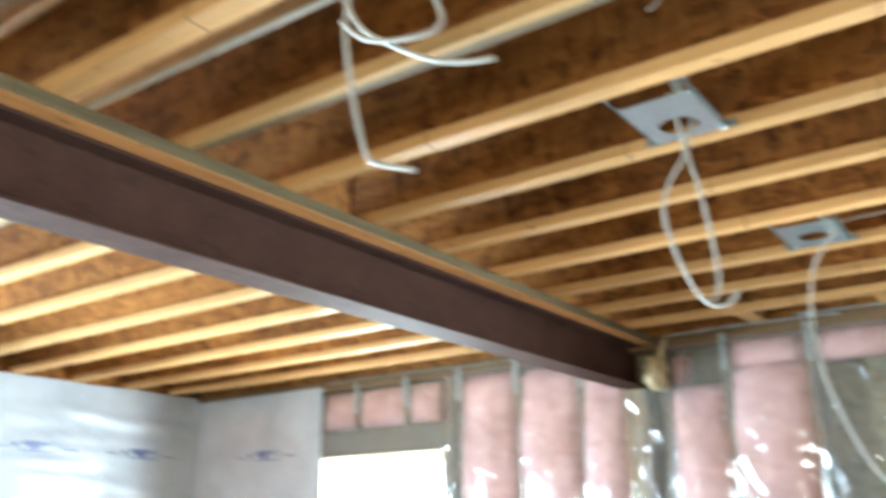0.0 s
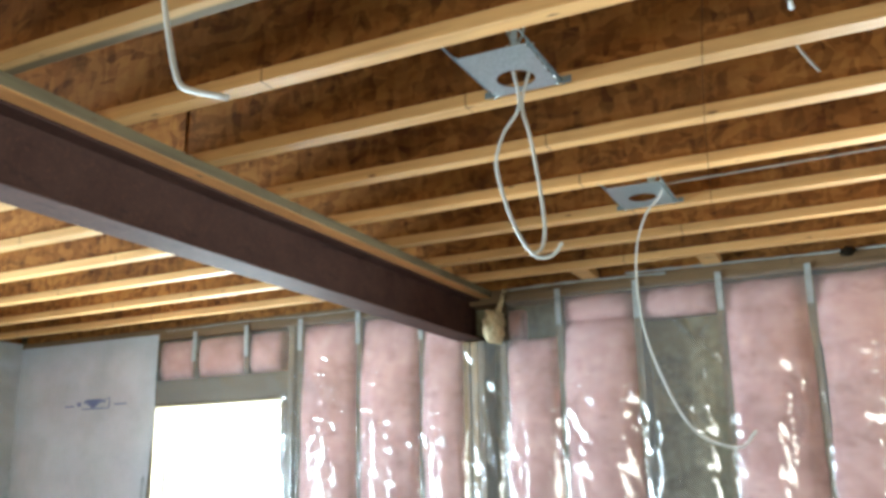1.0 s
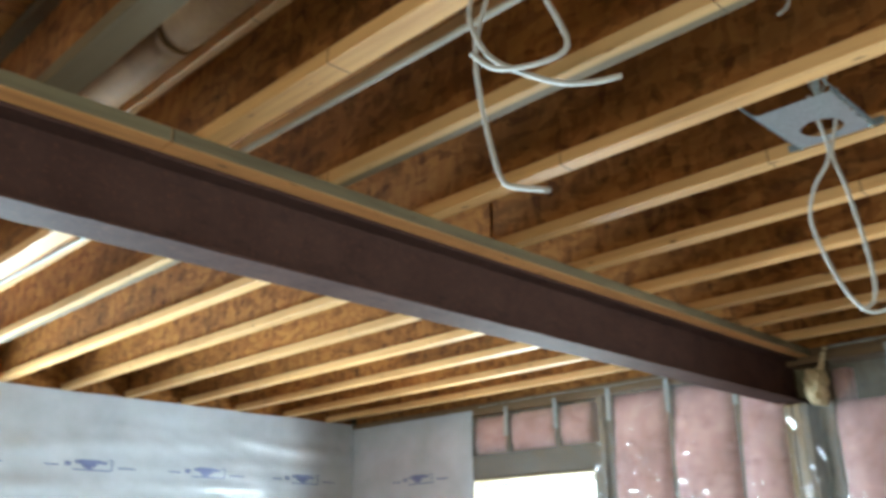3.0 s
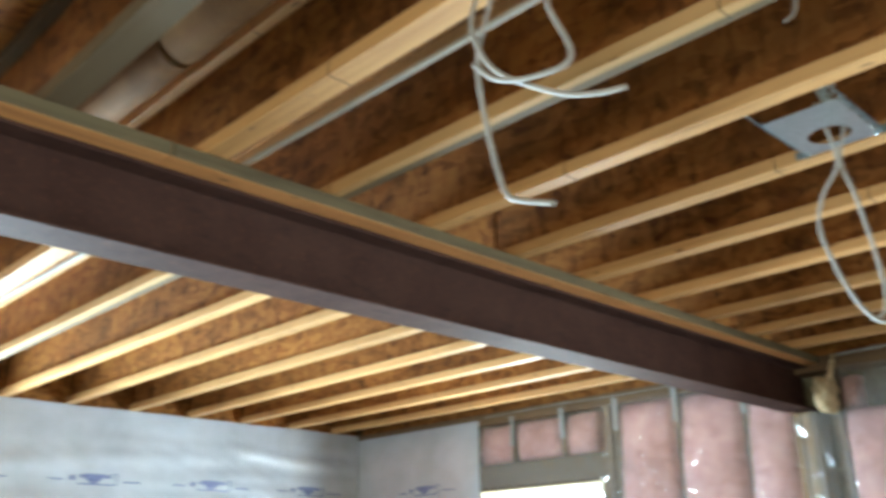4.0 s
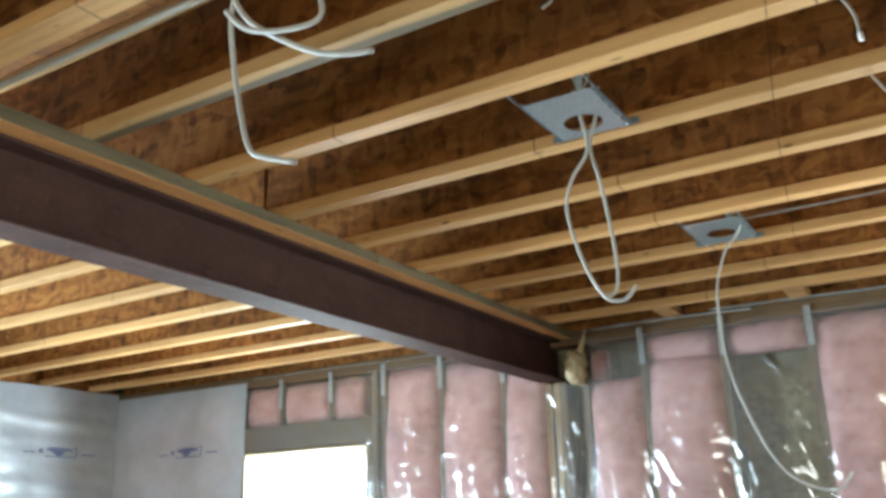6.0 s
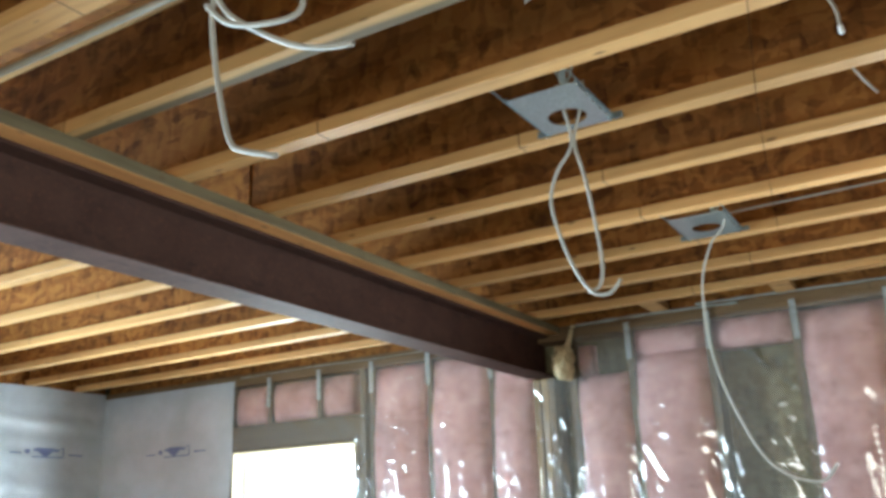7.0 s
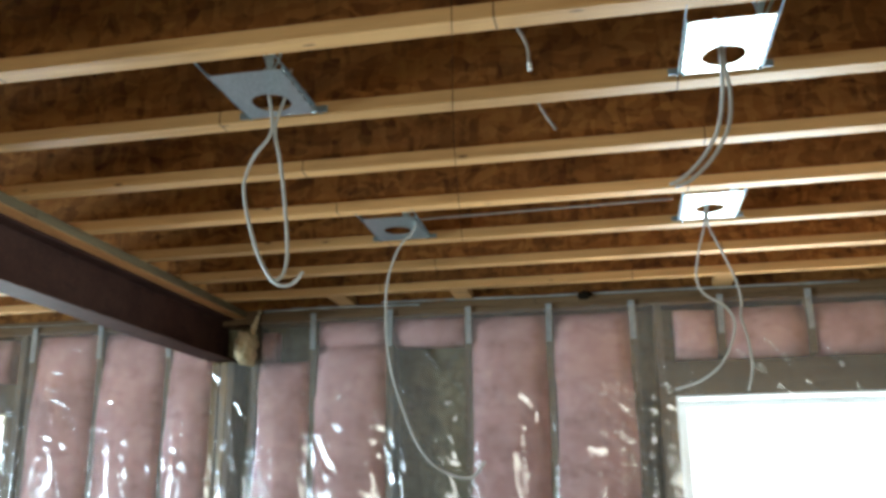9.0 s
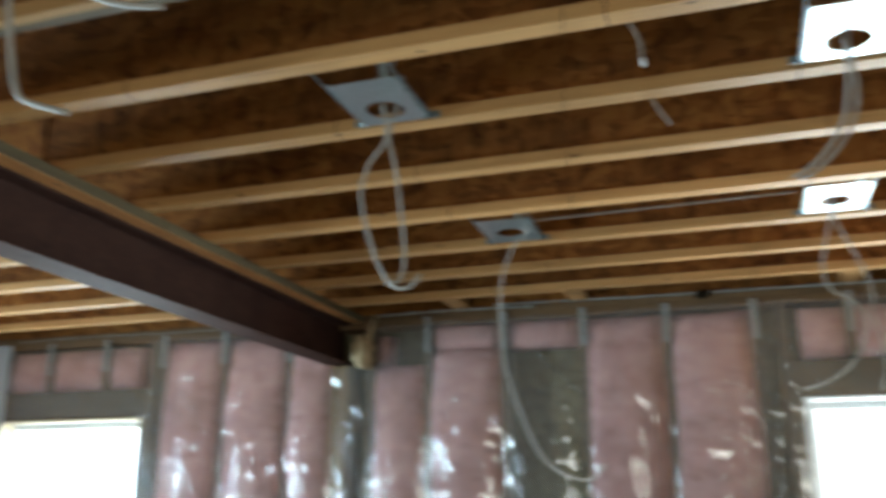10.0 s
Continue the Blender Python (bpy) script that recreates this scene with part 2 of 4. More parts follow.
CABLE_GREY = plain("dull_cable_sheath", (0.32, 0.28, 0.23), 0.6, 60.0, 0.15)
CABLE_TIP = plain("cable_tip", (0.85, 0.85, 0.83), 0.35, 60.0, 0.1)
THREAD = plain("dark_thread", (0.02, 0.015, 0.01), 0.95)
THREAD.node_tree.nodes["Principled BSDF"].inputs["Specular IOR Level"].default_value = 0.0
FOAM = plain("spray_foam", (0.66, 0.53, 0.32), 0.85, 40.0, 0.3, 0.6, 0.01)
INK = plain("blue_ink", (0.15, 0.18, 0.35), 0.5, 50.0, 0.35)
CONCRETE = plain("concrete", (0.30, 0.30, 0.29), 0.85, 3.0, 0.2)
VINYL = plain("window_vinyl", (0.82, 0.83, 0.82), 0.35, 5.0, 0.04, 0.02)
PIPE = plain("tan_pipe", (0.27, 0.138, 0.055), 0.8, 9.0, 0.3, 0.1)
PIPE.node_tree.nodes["Principled BSDF"].inputs["Specular IOR Level"].default_value = 0.12
WHITE_PIPE = plain("white_plastic_pipe", (0.40, 0.37, 0.30), 0.6, 12.0, 0.15, 0.05)
EDGE_WOOD = lumber("grey_edge_wood", (0.185, 0.155, 0.088), (0.12, 0.098, 0.055), 0.8, axis=1)
JAMB_WOOD = lumber("pale_jamb_wood", (0.72, 0.64, 0.46), (0.60, 0.50, 0.33), 0.6, axis=2)
STRIP = plain("plastic_strip", (0.42, 0.42, 0.39), 0.4, 20.0, 0.25)
def glowing_sky():
    m = bpy.data.materials.new("overcast_sky")
    m.use_nodes = True
    nt = m.node_tree
    nt.nodes.remove(nt.nodes["Principled BSDF"])
    em = node(nt, "Emission", Strength=5.0)
    em.inputs["Color"].default_value = (0.94, 0.98, 1.0, 1)
    nt.links.new(em.outputs[0], nt.nodes["Material Output"].inputs["Surface"])
    return m


SKY = glowing_sky()
DIRT = plain("bare_soil", (0.30, 0.26, 0.20), 0.95, 1.2, 0.35)


# ---- mesh helpers ----
def finish(name, bm, mat, parent=None, label="", smooth=False):
    me = bpy.data.meshes.new(name)
    bmesh.ops.recalc_face_normals(bm, faces=bm.faces)
    if smooth:
        for f in bm.faces:
            f.smooth = True
    bm.to_mesh(me)
    bm.free()
    me.materials.append(mat)
    ob = new(name, me)
    if parent:
        ob.parent = parent
    if label:
        tagged(ob, label)
    return ob


def part(name, bm, mat, parent, label="", smooth=False):
    return finish(name, bm, mat, parent, label, smooth)


def box(x0, x1, y0, y1, z0, z1, bevel=0.0, bm=None):
    bm = bm or bmesh.new()
    m = Matrix.LocRotScale(((x0 + x1) / 2, (y0 + y1) / 2, (z0 + z1) / 2), None, (x1 - x0, y1 - y0, z1 - z0))
    made = bmesh.ops.create_cube(bm, size=1.0, matrix=m)
    if bevel:
        edges = list({e for v in made["verts"] for e in v.link_edges})
        bmesh.ops.bevel(bm, geom=edges, offset=bevel, segments=2, affect="EDGES", profile=0.5)
    return bm


def empty(name, m=None):
    ob = new(name)
    ob.empty_display_size = 0.05
    if m:
        ob.matrix_world = m
    return ob


def curve_points(points, steps=6):
    p = [Vector(q) for q in points]
    p = [p[0] * 2 - p[1]] + p + [p[-1] * 2 - p[-2]]
    out = []
    for i in range(1, len(p) - 2):
        for s in range(steps):
            t = s / steps
            out.append(0.5 * (2 * p[i] + (p[i + 1] - p[i - 1]) * t + (2 * p[i - 1] - 5 * p[i] + 4 * p[i + 1] - p[i + 2]) * t * t
                              + (3 * p[i] - p[i - 1] - 3 * p[i + 1] + p[i + 2]) * t ** 3))
    return out + [p[-2]]


def tube(points, radius, sides=8, flat=1.0, steps=6, bm=None):
    """A round or flattened cord along a smooth line through the points."""
    bm = bm or bmesh.new()
    line = curve_points(points, steps)
    rings, side = [], None
    for i, p in enumerate(line):
        d = (line[min(i + 1, len(line) - 1)] - line[max(i - 1, 0)]).normalized()
        if side is None:
            side = d.cross(Vector((0, 1, 0)) if abs(d.y) < 0.9 else Vector((1, 0, 0))).normalized()
        side = (side - d * side.dot(d)).normalized()
        up = d.cross(side)
        rings.append([bm.verts.new(p + radius * (side * math.cos(a) + up * math.sin(a) * flat))
                      for a in (2 * math.pi * k / sides for k in range(sides))])
    for a, b in zip(rings, rings[1:]):
        for k in range(sides):
            bm.faces.new((a[k], a[(k + 1) % sides], b[(k + 1) % sides], b[k]))
    bm.faces.new(rings[0])
    bm.faces.new(rings[-1])
    return bm


def grid(us, vs, place, keep=None):
    """A sheet of quads over us x vs; place(u, v) gives the point, keep(u, v) says which quads stay."""
    bm = bmesh.new()
    vert = [[bm.verts.new(place(u, v)) for v in vs] for u in us]
    for i in range(len(us) - 1):
        for j in range(len(vs) - 1):
            if keep is None or keep((us[i] + us[i + 1]) / 2, (vs[j] + vs[j + 1]) / 2):
                bm.faces.new((vert[i][j], vert[i + 1][j], vert[i + 1][j + 1], vert[i][j + 1]))
    loose = [v for v in bm.verts if not v.link_faces]
    bmesh.ops.delete(bm, geom=loose, context="VERTS")
    return bm


def rippled(x, y, z):
    return noise.noise(Vector((x, y, z)))


# ---- structure ----
def slab(name, bounds, mat, label, category):
    return tagged(finish(name, box(*bounds), mat), label, category, kind="structure")


slab("ground", (-400, 400, -400, 400, -0.5, -0.21), DIRT, "bare soil ground outside the house", "ground")
slab("backdrop", (-40, 40, 30.0, 30.1, -0.3, 25), SKY, "bright overcast sky outside the windows", "sky")
slab("floor", (LEFT_X - 0.2, RIGHT_X + 0.2, BACK_Y - 0.2, WALL_Y + 0.2, -0.2, 0.0), CONCRETE, "grey concrete slab floor of the unfinished room", "floor")
slab("ceiling", (LEFT_X - 0.2, RIGHT_X + 0.2, BACK_Y - 0.2, WALL_Y + 0.2, JOIST_Z + JOIST_H, JOIST_Z + JOIST_H + 0.02), WEB,
     "strand board subfloor above the open joists", "ceiling")

WIN_L = (-4.27, -3.275, 0.93, 2.035)
WIN_R = (0.285, 1.30, 0.93, 2.025)


def pierced(bounds, axis, holes):
    """A board with rectangular openings: axis 0 runs along x, 1 along y. bounds: along, across, up; holes: along and up."""
    a0, a1, c0, c1, z0, z1 = bounds
    us = sorted({a0, a1, *[h for q in holes for h in q[:2]]})
    vs = sorted({z0, z1, *[h for q in holes for h in q[2:]]})
    bm = bmesh.new()
    for u0, u1 in zip(us, us[1:]):
        for v0, v1 in zip(vs, vs[1:]):
            u, v = (u0 + u1) / 2, (v0 + v1) / 2
            if any(q[0] < u < q[1] and q[2] < v < q[3] for q in holes):
                continue
            box(*((u0, u1, c0, c1) if axis == 0 else (c0, c1, u0, u1)), v0, v1, bm=bm)
    bmesh.ops.remove_doubles(bm, verts=bm.verts, dist=0.0001)
    inner = [f for f in bm.faces if sum(1 for g in bm.faces if g is not f and (g.calc_center_median() - f.calc_center_median()).length < 1e-5)]
    bmesh.ops.delete(bm, geom=inner, context="FACES")
    return bm


TOP = JOIST_Z + JOIST_H + 0.02
north = tagged(finish("wall_north", pierced((LEFT_X - 0.2, RIGHT_X + 0.2, WALL_Y + 0.14, WALL_Y + 0.155, -0.2, TOP), 0, [WIN_L, WIN_R]), SHEATH),
               "dark strand board sheathing of the framed outside wall", "wall", kind="structure")
# the rear opening is unseen, cut only for its added lamp
west = tagged(finish("wall_west", pierced((BACK_Y - 0.2, WALL_Y + 0.14, LEFT_X - 0.155, LEFT_X - 0.14, -0.2, TOP), 1, [(0.72, 1.38, 0.05, 2.05), (-2.62, -1.38, 0.85, 2.05)]), SHEATH),
              "strand board sheathing of the framed side wall", "wall", kind="structure")
south = tagged(finish("wall_south", pierced((LEFT_X - 0.2, RIGHT_X + 0.2, BACK_Y - 0.155, BACK_Y - 0.14, -0.2, TOP), 0, [(-0.9, 0.7, 0.7, 2.1)]), SHEATH),
               "unseen strand board wall with an added window opening", "wall", kind="structure")
slab("wall_east", (RIGHT_X, RIGHT_X + 0.02, BACK_Y - 0.14, WALL_Y + 0.14, -0.2, TOP), SHEATH, "strand board wall closing the room", "wall")

# framing of the far wall
FRONT, DEEP = WALL_Y, WALL_Y + 0.14
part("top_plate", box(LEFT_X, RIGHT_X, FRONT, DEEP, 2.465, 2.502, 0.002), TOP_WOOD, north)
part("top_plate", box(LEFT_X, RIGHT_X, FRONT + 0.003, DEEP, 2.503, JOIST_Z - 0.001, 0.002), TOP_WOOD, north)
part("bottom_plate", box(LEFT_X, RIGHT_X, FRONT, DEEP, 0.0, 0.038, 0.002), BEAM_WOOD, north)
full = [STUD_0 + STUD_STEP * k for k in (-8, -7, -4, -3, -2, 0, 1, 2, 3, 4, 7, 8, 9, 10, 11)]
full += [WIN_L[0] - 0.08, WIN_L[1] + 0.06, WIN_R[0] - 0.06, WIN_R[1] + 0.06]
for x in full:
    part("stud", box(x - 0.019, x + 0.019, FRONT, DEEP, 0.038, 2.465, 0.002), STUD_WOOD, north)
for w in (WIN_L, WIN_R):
    part("header", box(w[0] - 0.04, w[1] + 0.04, FRONT + 0.002, DEEP - 0.002, w[3], w[3] + 0.165, 0.003), BEAM_WOOD, north, "dark timber header above a window")
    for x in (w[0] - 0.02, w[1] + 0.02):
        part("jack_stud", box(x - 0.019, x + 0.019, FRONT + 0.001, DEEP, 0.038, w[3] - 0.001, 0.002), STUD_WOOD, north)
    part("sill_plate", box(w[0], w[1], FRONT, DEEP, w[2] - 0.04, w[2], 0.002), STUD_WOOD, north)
CRIPPLES = (-3.955, -3.548, 0.516, 0.922)
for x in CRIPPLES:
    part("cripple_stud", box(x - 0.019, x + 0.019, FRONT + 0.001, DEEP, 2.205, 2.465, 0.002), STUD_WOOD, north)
for x in (-2.055, -2.005, -1.965):
    part("post", box(x - 0.019, x + 0.019, FRONT - 0.01, DEEP, 0.038, 2.27, 0.003), POST_WOOD if x < -2 else STUD_WOOD, north, "built-up timber post under the steel beam")
part("post", box(-1.86, -1.822, FRONT - 0.004, DEEP, 0.038, 2.463, 0.003), STUD_WOOD, north, "timber post beside the beam pocket")
for z in (JOIST_Z + 0.002,):
    part("rim_board", box(LEFT_X, RIGHT_X, WALL_Y + 0.03, WALL_Y + 0.07, z, z + JOIST_H - 0.004), WEB, north, "strand board rim above the wall")

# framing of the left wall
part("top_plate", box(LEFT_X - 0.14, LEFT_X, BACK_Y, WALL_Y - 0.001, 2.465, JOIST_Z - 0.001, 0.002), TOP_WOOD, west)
part("rim_board", box(LEFT_X - 0.055, LEFT_X - 0.015, BACK_Y, WALL_Y, JOIST_Z + 0.002, JOIST_Z + JOIST_H - 0.002), WEB, west)
for k in range(18):
    y = WALL_Y - 0.25 - 0.4064 * k
    if 0.70 < y < 1.39 or -2.64 < y < -1.36 or y < BACK_Y + 0.05:
        continue
    part("stud", box(LEFT_X - 0.14, LEFT_X, y - 0.019, y + 0.019, 0.0, 2.465, 0.002), STUD_WOOD, west)


# ---- windows ----
def window(name, w, label, liner):
    win = tagged(empty(name), label, "window", kind="structure")
    x0, x1, z0, z1 = w
    y0, y1 = WALL_Y + 0.065, WALL_Y + 0.135
    f = 0.020
    for b in ((x0, x1, y0, y1, z1 - f, z1 - 0.002), (x0, x1, y0, y1, z0 + 0.002, z0 + f), (x0, x0 + f, y0, y1, z0 + f, z1 - f), (x1 - f, x1, y0, y1, z0 + f, z1 - f)):
        part("window_frame", box(*b, 0.004), VINYL, win, "white vinyl frame")
    sash = empty("sash")
    sash.parent = win
    a, b, y, k = x0 + f, x1 - f, y0 + 0.02, 0.034
    for q in ((a, b, y, y + 0.022, z1 - f - k, z1 - f), (a, b, y, y + 0.022, z0 + f, z0 + f + k), (a, a + k, y, y + 0.022, z0 + f + k, z1 - f - k), (b - k, b, y, y + 0.022, z0 + f + k, z1 - f - k)):
        part("rail", box(*q, 0.004), VINYL, sash)
    pane = part("pane", box(a + k, b - k, y + 0.009, y + 0.013, z0 + f + k, z1 - f - k), GLASS, sash)
    pane.visible_shadow = False
    for b in ((x0 - 0.002, x0 + 0.012), (x1 - 0.012, x1 + 0.002)):
        part("jamb", box(b[0], b[1], WALL_Y + 0.004, y0 - 0.001, z0, z1 - 0.013), liner, win, "pale jamb liner")
    part("head_jamb", box(x0 - 0.002, x1 + 0.002, WALL_Y + 0.004, y0 - 0.001, z1 - 0.012, z1), liner, win, "pale head liner")
    return win


window("window_1", WIN_L, "white vinyl window glowing with daylight", JAMB_WOOD)
window("window_2", WIN_R, "white vinyl window filled with daylight", VINYL)


# ---- joists ----
def joist(x0, x1, flange, label, w=0.056):
    """An I-joist along x: two flanges and a strand board web; its origin is at the far bottom edge."""
    j = tagged(empty("floor_joist"), label, "joist", "floor joists")
    h = 0.038
    part("bottom_flange", box(x0, x1, -w, 0, 0, h, 0.003), flange, j, "pale softwood flange")
    part("top_flange", box(x0, x1, -w, 0, JOIST_H - h, JOIST_H - 0.001, 0.003), flange, j)
    part("web", box(x0, x1, -w / 2 - 0.005, -w / 2 + 0.005, h, JOIST_H - h), WEB, j, "brown strand board web")
    return j


RIGHT_JOISTS = (0.608, 1.000, 1.386, 1.764, 2.156, 2.547, 2.953, 3.366, 3.775, 4.18)
LEFT_JOISTS = (2.152, 2.562, 2.972, 3.385, 3.795, 4.19)
WOODEN = "wooden I-joist with pale flanges and a strand board web"
first = joist(-2.011, RIGHT_X - 0.01, FLANGE, WOODEN)
first.matrix_world = pose(0, RIGHT_JOISTS[4], JOIST_Z)
for y in RIGHT_JOISTS[5:]:
    copy_thing(first, pose(0, y, JOIST_Z))
left = joist(LEFT_X - 0.01, -2.012, FLANGE, "wooden I-joist running from the steel beam to the wall")
left.matrix_world = pose(0, LEFT_JOISTS[0], JOIST_Z)
for y in LEFT_JOISTS[1:]:
    copy_thing(left, pose(0, y, JOIST_Z))
through_going = joist(LEFT_X - 0.01, RIGHT_X - 0.01, FLANGE, "long wooden I-joist running over the steel beam")
through_going.matrix_world = pose(0, RIGHT_JOISTS[3], JOIST_Z)
for y in (0.19, -0.21, -0.60, -1.00, -1.40, -1.80, -2.20, -2.61, -3.02, -3.42):
    copy_thing(through_going, pose(0, y, JOIST_Z))
stained = joist(LEFT_X - 0.01, RIGHT_X - 0.01, FLANGE_STAINED, "long wooden I-joist with a grey-stained bottom flange")
stained.matrix_world = pose(0, RIGHT_JOISTS[2], JOIST_Z)
wide_joist = joist(LEFT_X - 0.01, RIGHT_X - 0.01, FLANGE, "long wooden I-joist with a broad tan bottom flange", 0.066)
wide_joist.matrix_world = pose(0, RIGHT_JOISTS[1], JOIST_Z)
broad = joist(LEFT_X - 0.01, RIGHT_X - 0.01, FLANGE_GREYED, "wooden I-joist with a weathered olive-grey bottom flange", 0.074)
broad.matrix_world = pose(0, RIGHT_JOISTS[0], JOIST_Z)

# ---- round vent pipe in the joist bay, of two lengths with a crimped joint ----
def round_pipe(x0, x1, radius, wall):
    """A hollow pipe along x with a slightly swollen, ribbed end at x1."""
    bm = bmesh.new()
    stops = [(x0, 0.0), (x1 - 0.060, 0.0), (x1 - 0.050, 0.0015), (x1 - 0.040, 0.0), (x1 - 0.026, 0.0), (x1 - 0.020, 0.002), (x1 - 0.010, 0.0025), (x1, 0.0018)]
    profile = stops + [(x, d - wall) for x, d in reversed(stops)]
    n = 40
    rings = [[bm.verts.new((x, (radius + d) * math.cos(2 * math.pi * k / n), (radius + d) * math.sin(2 * math.pi * k / n))) for k in range(n)] for x, d in profile]
    for a, b in zip(rings, rings[1:] + rings[:1]):
        for k in range(n):
            bm.faces.new((a[k], b[k], b[(k + 1) % n], a[(k + 1) % n]))
    return bm


vent = tagged(empty("vent_pipe", pose(0, 0.762, 2.700)), "tan round vent pipe lying between two joists", "pipe")
part("pipe_length", round_pipe(-5.50, -1.745, 0.0495, 0.002), PIPE, vent, smooth=True)
part("pipe_length", round_pipe(-1.755, 3.50, 0.0485, 0.002), PIPE, vent, smooth=True)
for x in (-3.4, 0.9):
    loop = bmesh.new()
    for y0, y1, z0, z1 in ((-0.0525, 0.0525, -0.0530, -0.0515), (-0.0540, -0.0525, -0.0530, 0.1425), (0.0525, 0.0540, -0.0530, 0.1425)):
        box(x - 0.012, x + 0.012, y0, y1, z0, z1, 0.0003, loop)
    part("hanger_strap", loop, GALV_DULL, vent, "thin steel hanger strap")

# ---- steel beam, its plate and the foam at its end ----
beam = tagged(empty("steel_beam"), "dark red-brown primed steel I-beam carrying the joists", "beam")
BX, B0, B1 = -2.036, 2.280, 2.501
part("bottom_flange", box(BX - 0.068, BX + 0.068, BACK_Y, WALL_Y + 0.08, B0, B0 + 0.011, 0.002), STEEL, beam)
part("top_flange", box(BX - 0.068, BX + 0.068, BACK_Y, WALL_Y + 0.08, B1 - 0.011, B1, 0.002), STEEL, beam)
part("web", box(BX - 0.004, BX + 0.004, BACK_Y, WALL_Y + 0.08, B0 + 0.011, B1 - 0.011), STEEL, beam)
nailer = tagged(empty("nailer_plate"), "wooden nailer boards lying on top of the steel beam", "plate")
for y0, y1 in ((BACK_Y, -1.2), (-1.197, 0.845), (0.848, 2.62), (2.623, WALL_Y)):
    board = part("board", box(-2.172, -1.904, y0, y1, B1 + 0.001, JOIST_Z - 0.001, 0.002), PLATE_WOOD, nailer)
    # edge strip, darker and greyer than the board itself
    part("edge", box(-1.904, -1.899, y0 + 0.001, y1, B1 + 0.002, JOIST_Z - 0.002, 0.001), EDGE_WOOD, board, "grey-green board edge")

foam = bmesh.new()
bmesh.ops.create_icosphere(foam, subdivisions=4, radius=1.0)
for v in foam.verts:
    k = 1 + 0.28 * rippled(v.co.x * 2, v.co.y * 2, v.co.z * 3) + 0.12 * rippled(v.co.x * 6, v.co.y * 6, v.co.z * 6)
    full = (abs(v.co.x) ** 3 + abs(v.co.y) ** 3 + abs(v.co.z) ** 3) ** (-1 / 3)
    v.co = Vector((-1.862, 4.335, 2.330)) + Vector((v.co.x * 0.046, v.co.y * 0.070, v.co.z * 0.084)) * k * full
for i in range(5):
    made = bmesh.ops.create_icosphere(foam, subdivisions=2, radius=0.019 - 0.002 * i, matrix=Matrix.Translation((-1.832 + 0.008 * i, 4.34, 2.42 + 0.024 * i)))
    for v in made["verts"]:
        v.co += Vector((rippled(v.co.x * 50, v.co.y * 50, v.co.z * 50),) * 3) * 0.006
tagged(finish("spray_foam", foam, FOAM, smooth=True), "lumpy tan spray foam sealing the beam pocket", "foam")


# ---- insulation ----
def batt(x0, x1, z0, z1, puff, seed, origin=(0, 0, 0), turn=0.0, label="pink fibreglass insulation batt between wall studs"):
    """A soft batt that fills a stud bay and bulges out of it; local x along the wall, local y into it."""
    nu, nv = 9, max(4, int((z1 - z0) / 0.05))
    wide = x1 - x0

    def front(u, v):
        e = (max(0.0, math.sin(math.pi * u)) ** 0.55) * (min(1, min(v, 1 - v) * (z1 - z0) / 0.03) ** 0.6)
        x, z = x0 + wide * u, z0 + (z1 - z0) * v
        full = puff * min(1.0, max(0.0, (z1 - z) / 0.40)) if z1 - z0 > 0.3 else puff
        y = 0.030 - (0.030 + full) * e + 0.007 * rippled(x * 9 + seed, seed, z * 5) * e + 0.003 * rippled(x * 30, seed, z * 22)
        edge = 0.008 * rippled(seed, x * 14, 3.0) if v > 0.98 else 0.0
        side = 0.0
        if 0 < u < 1 and (u < 0.15 or u > 0.85):
            out = wide * min(u, 1 - u) + 0.004 + 0.020 * rippled(seed, z * 2.4, 4.0 if u < 0.5 else 8.0)
            side = out if u > 0.5 else -out
        return (x + side + 0.004 * rippled(z * 12, seed, u), y, z + edge)

    bm = grid([i / nu for i in range(nu + 1)], [j / nv for j in range(nv + 1)], front)
    made = bmesh.ops.extrude_face_region(bm, geom=list(bm.faces))
    for v in made["geom"]:
        if isinstance(v, bmesh.types.BMVert):
            v.co.y = 0.135
    ob = tagged(finish("insulation_batt", bm, PINK, smooth=True), label, "insulation", "wall insulation")
    ob.matrix_world = pose(*origin, 0, 0, turn)
    return ob


S = [STUD_0 + STUD_STEP * k for k in range(-8, 12)]     # S[8] is stud 0
half = 0.021
BAYS = ((S[4] + half, S[5] - half, 0.04, 2.455), (S[5] + half, S[6] - half, 0.04, 2.45), (S[6] + half, -2.076, 0.04, 2.44),
        (-1.815, S[8] - half, 0.04, 2.262), (S[8] + half, S[9] - half, 0.04, 2.335), (S[8] + half, S[9] - half, 2.338, 2.462),
        (S[9] + half, S[10] - half, 2.322, 2.462), (S[10] + half, S[11] - half, 0.04, 2.45), (S[11] + half, S[12] - half, 0.04, 2.445),
        (-4.25, -3.976, 2.205, 2.445), (-3.934, -3.569, 2.205, 2.445), (-3.527, -3.30, 2.205, 2.445),
        (0.302, 0.495, 2.205, 2.44), (0.537, 0.901, 2.205, 2.44), (0.943, 1.30, 2.205, 2.44))
for i, (x0, x1, z0, z1) in enumerate(BAYS):
    short = z1 - z0 < 0.3
    batt(x0, x1, z0, z1, 0.004 if short else 0.034, 3.7 * i + 1, (0, WALL_Y, 0),
         label="short pink fibreglass batt above an opening" if short else "pink fibreglass insulation batt between wall studs")
scrap = batt(-1.818, -1.75, 2.275, 2.43, 0.0, 77.0, (0, WALL_Y + 0.03, 0), label="torn scrap of pink insulation beside the beam pocket")
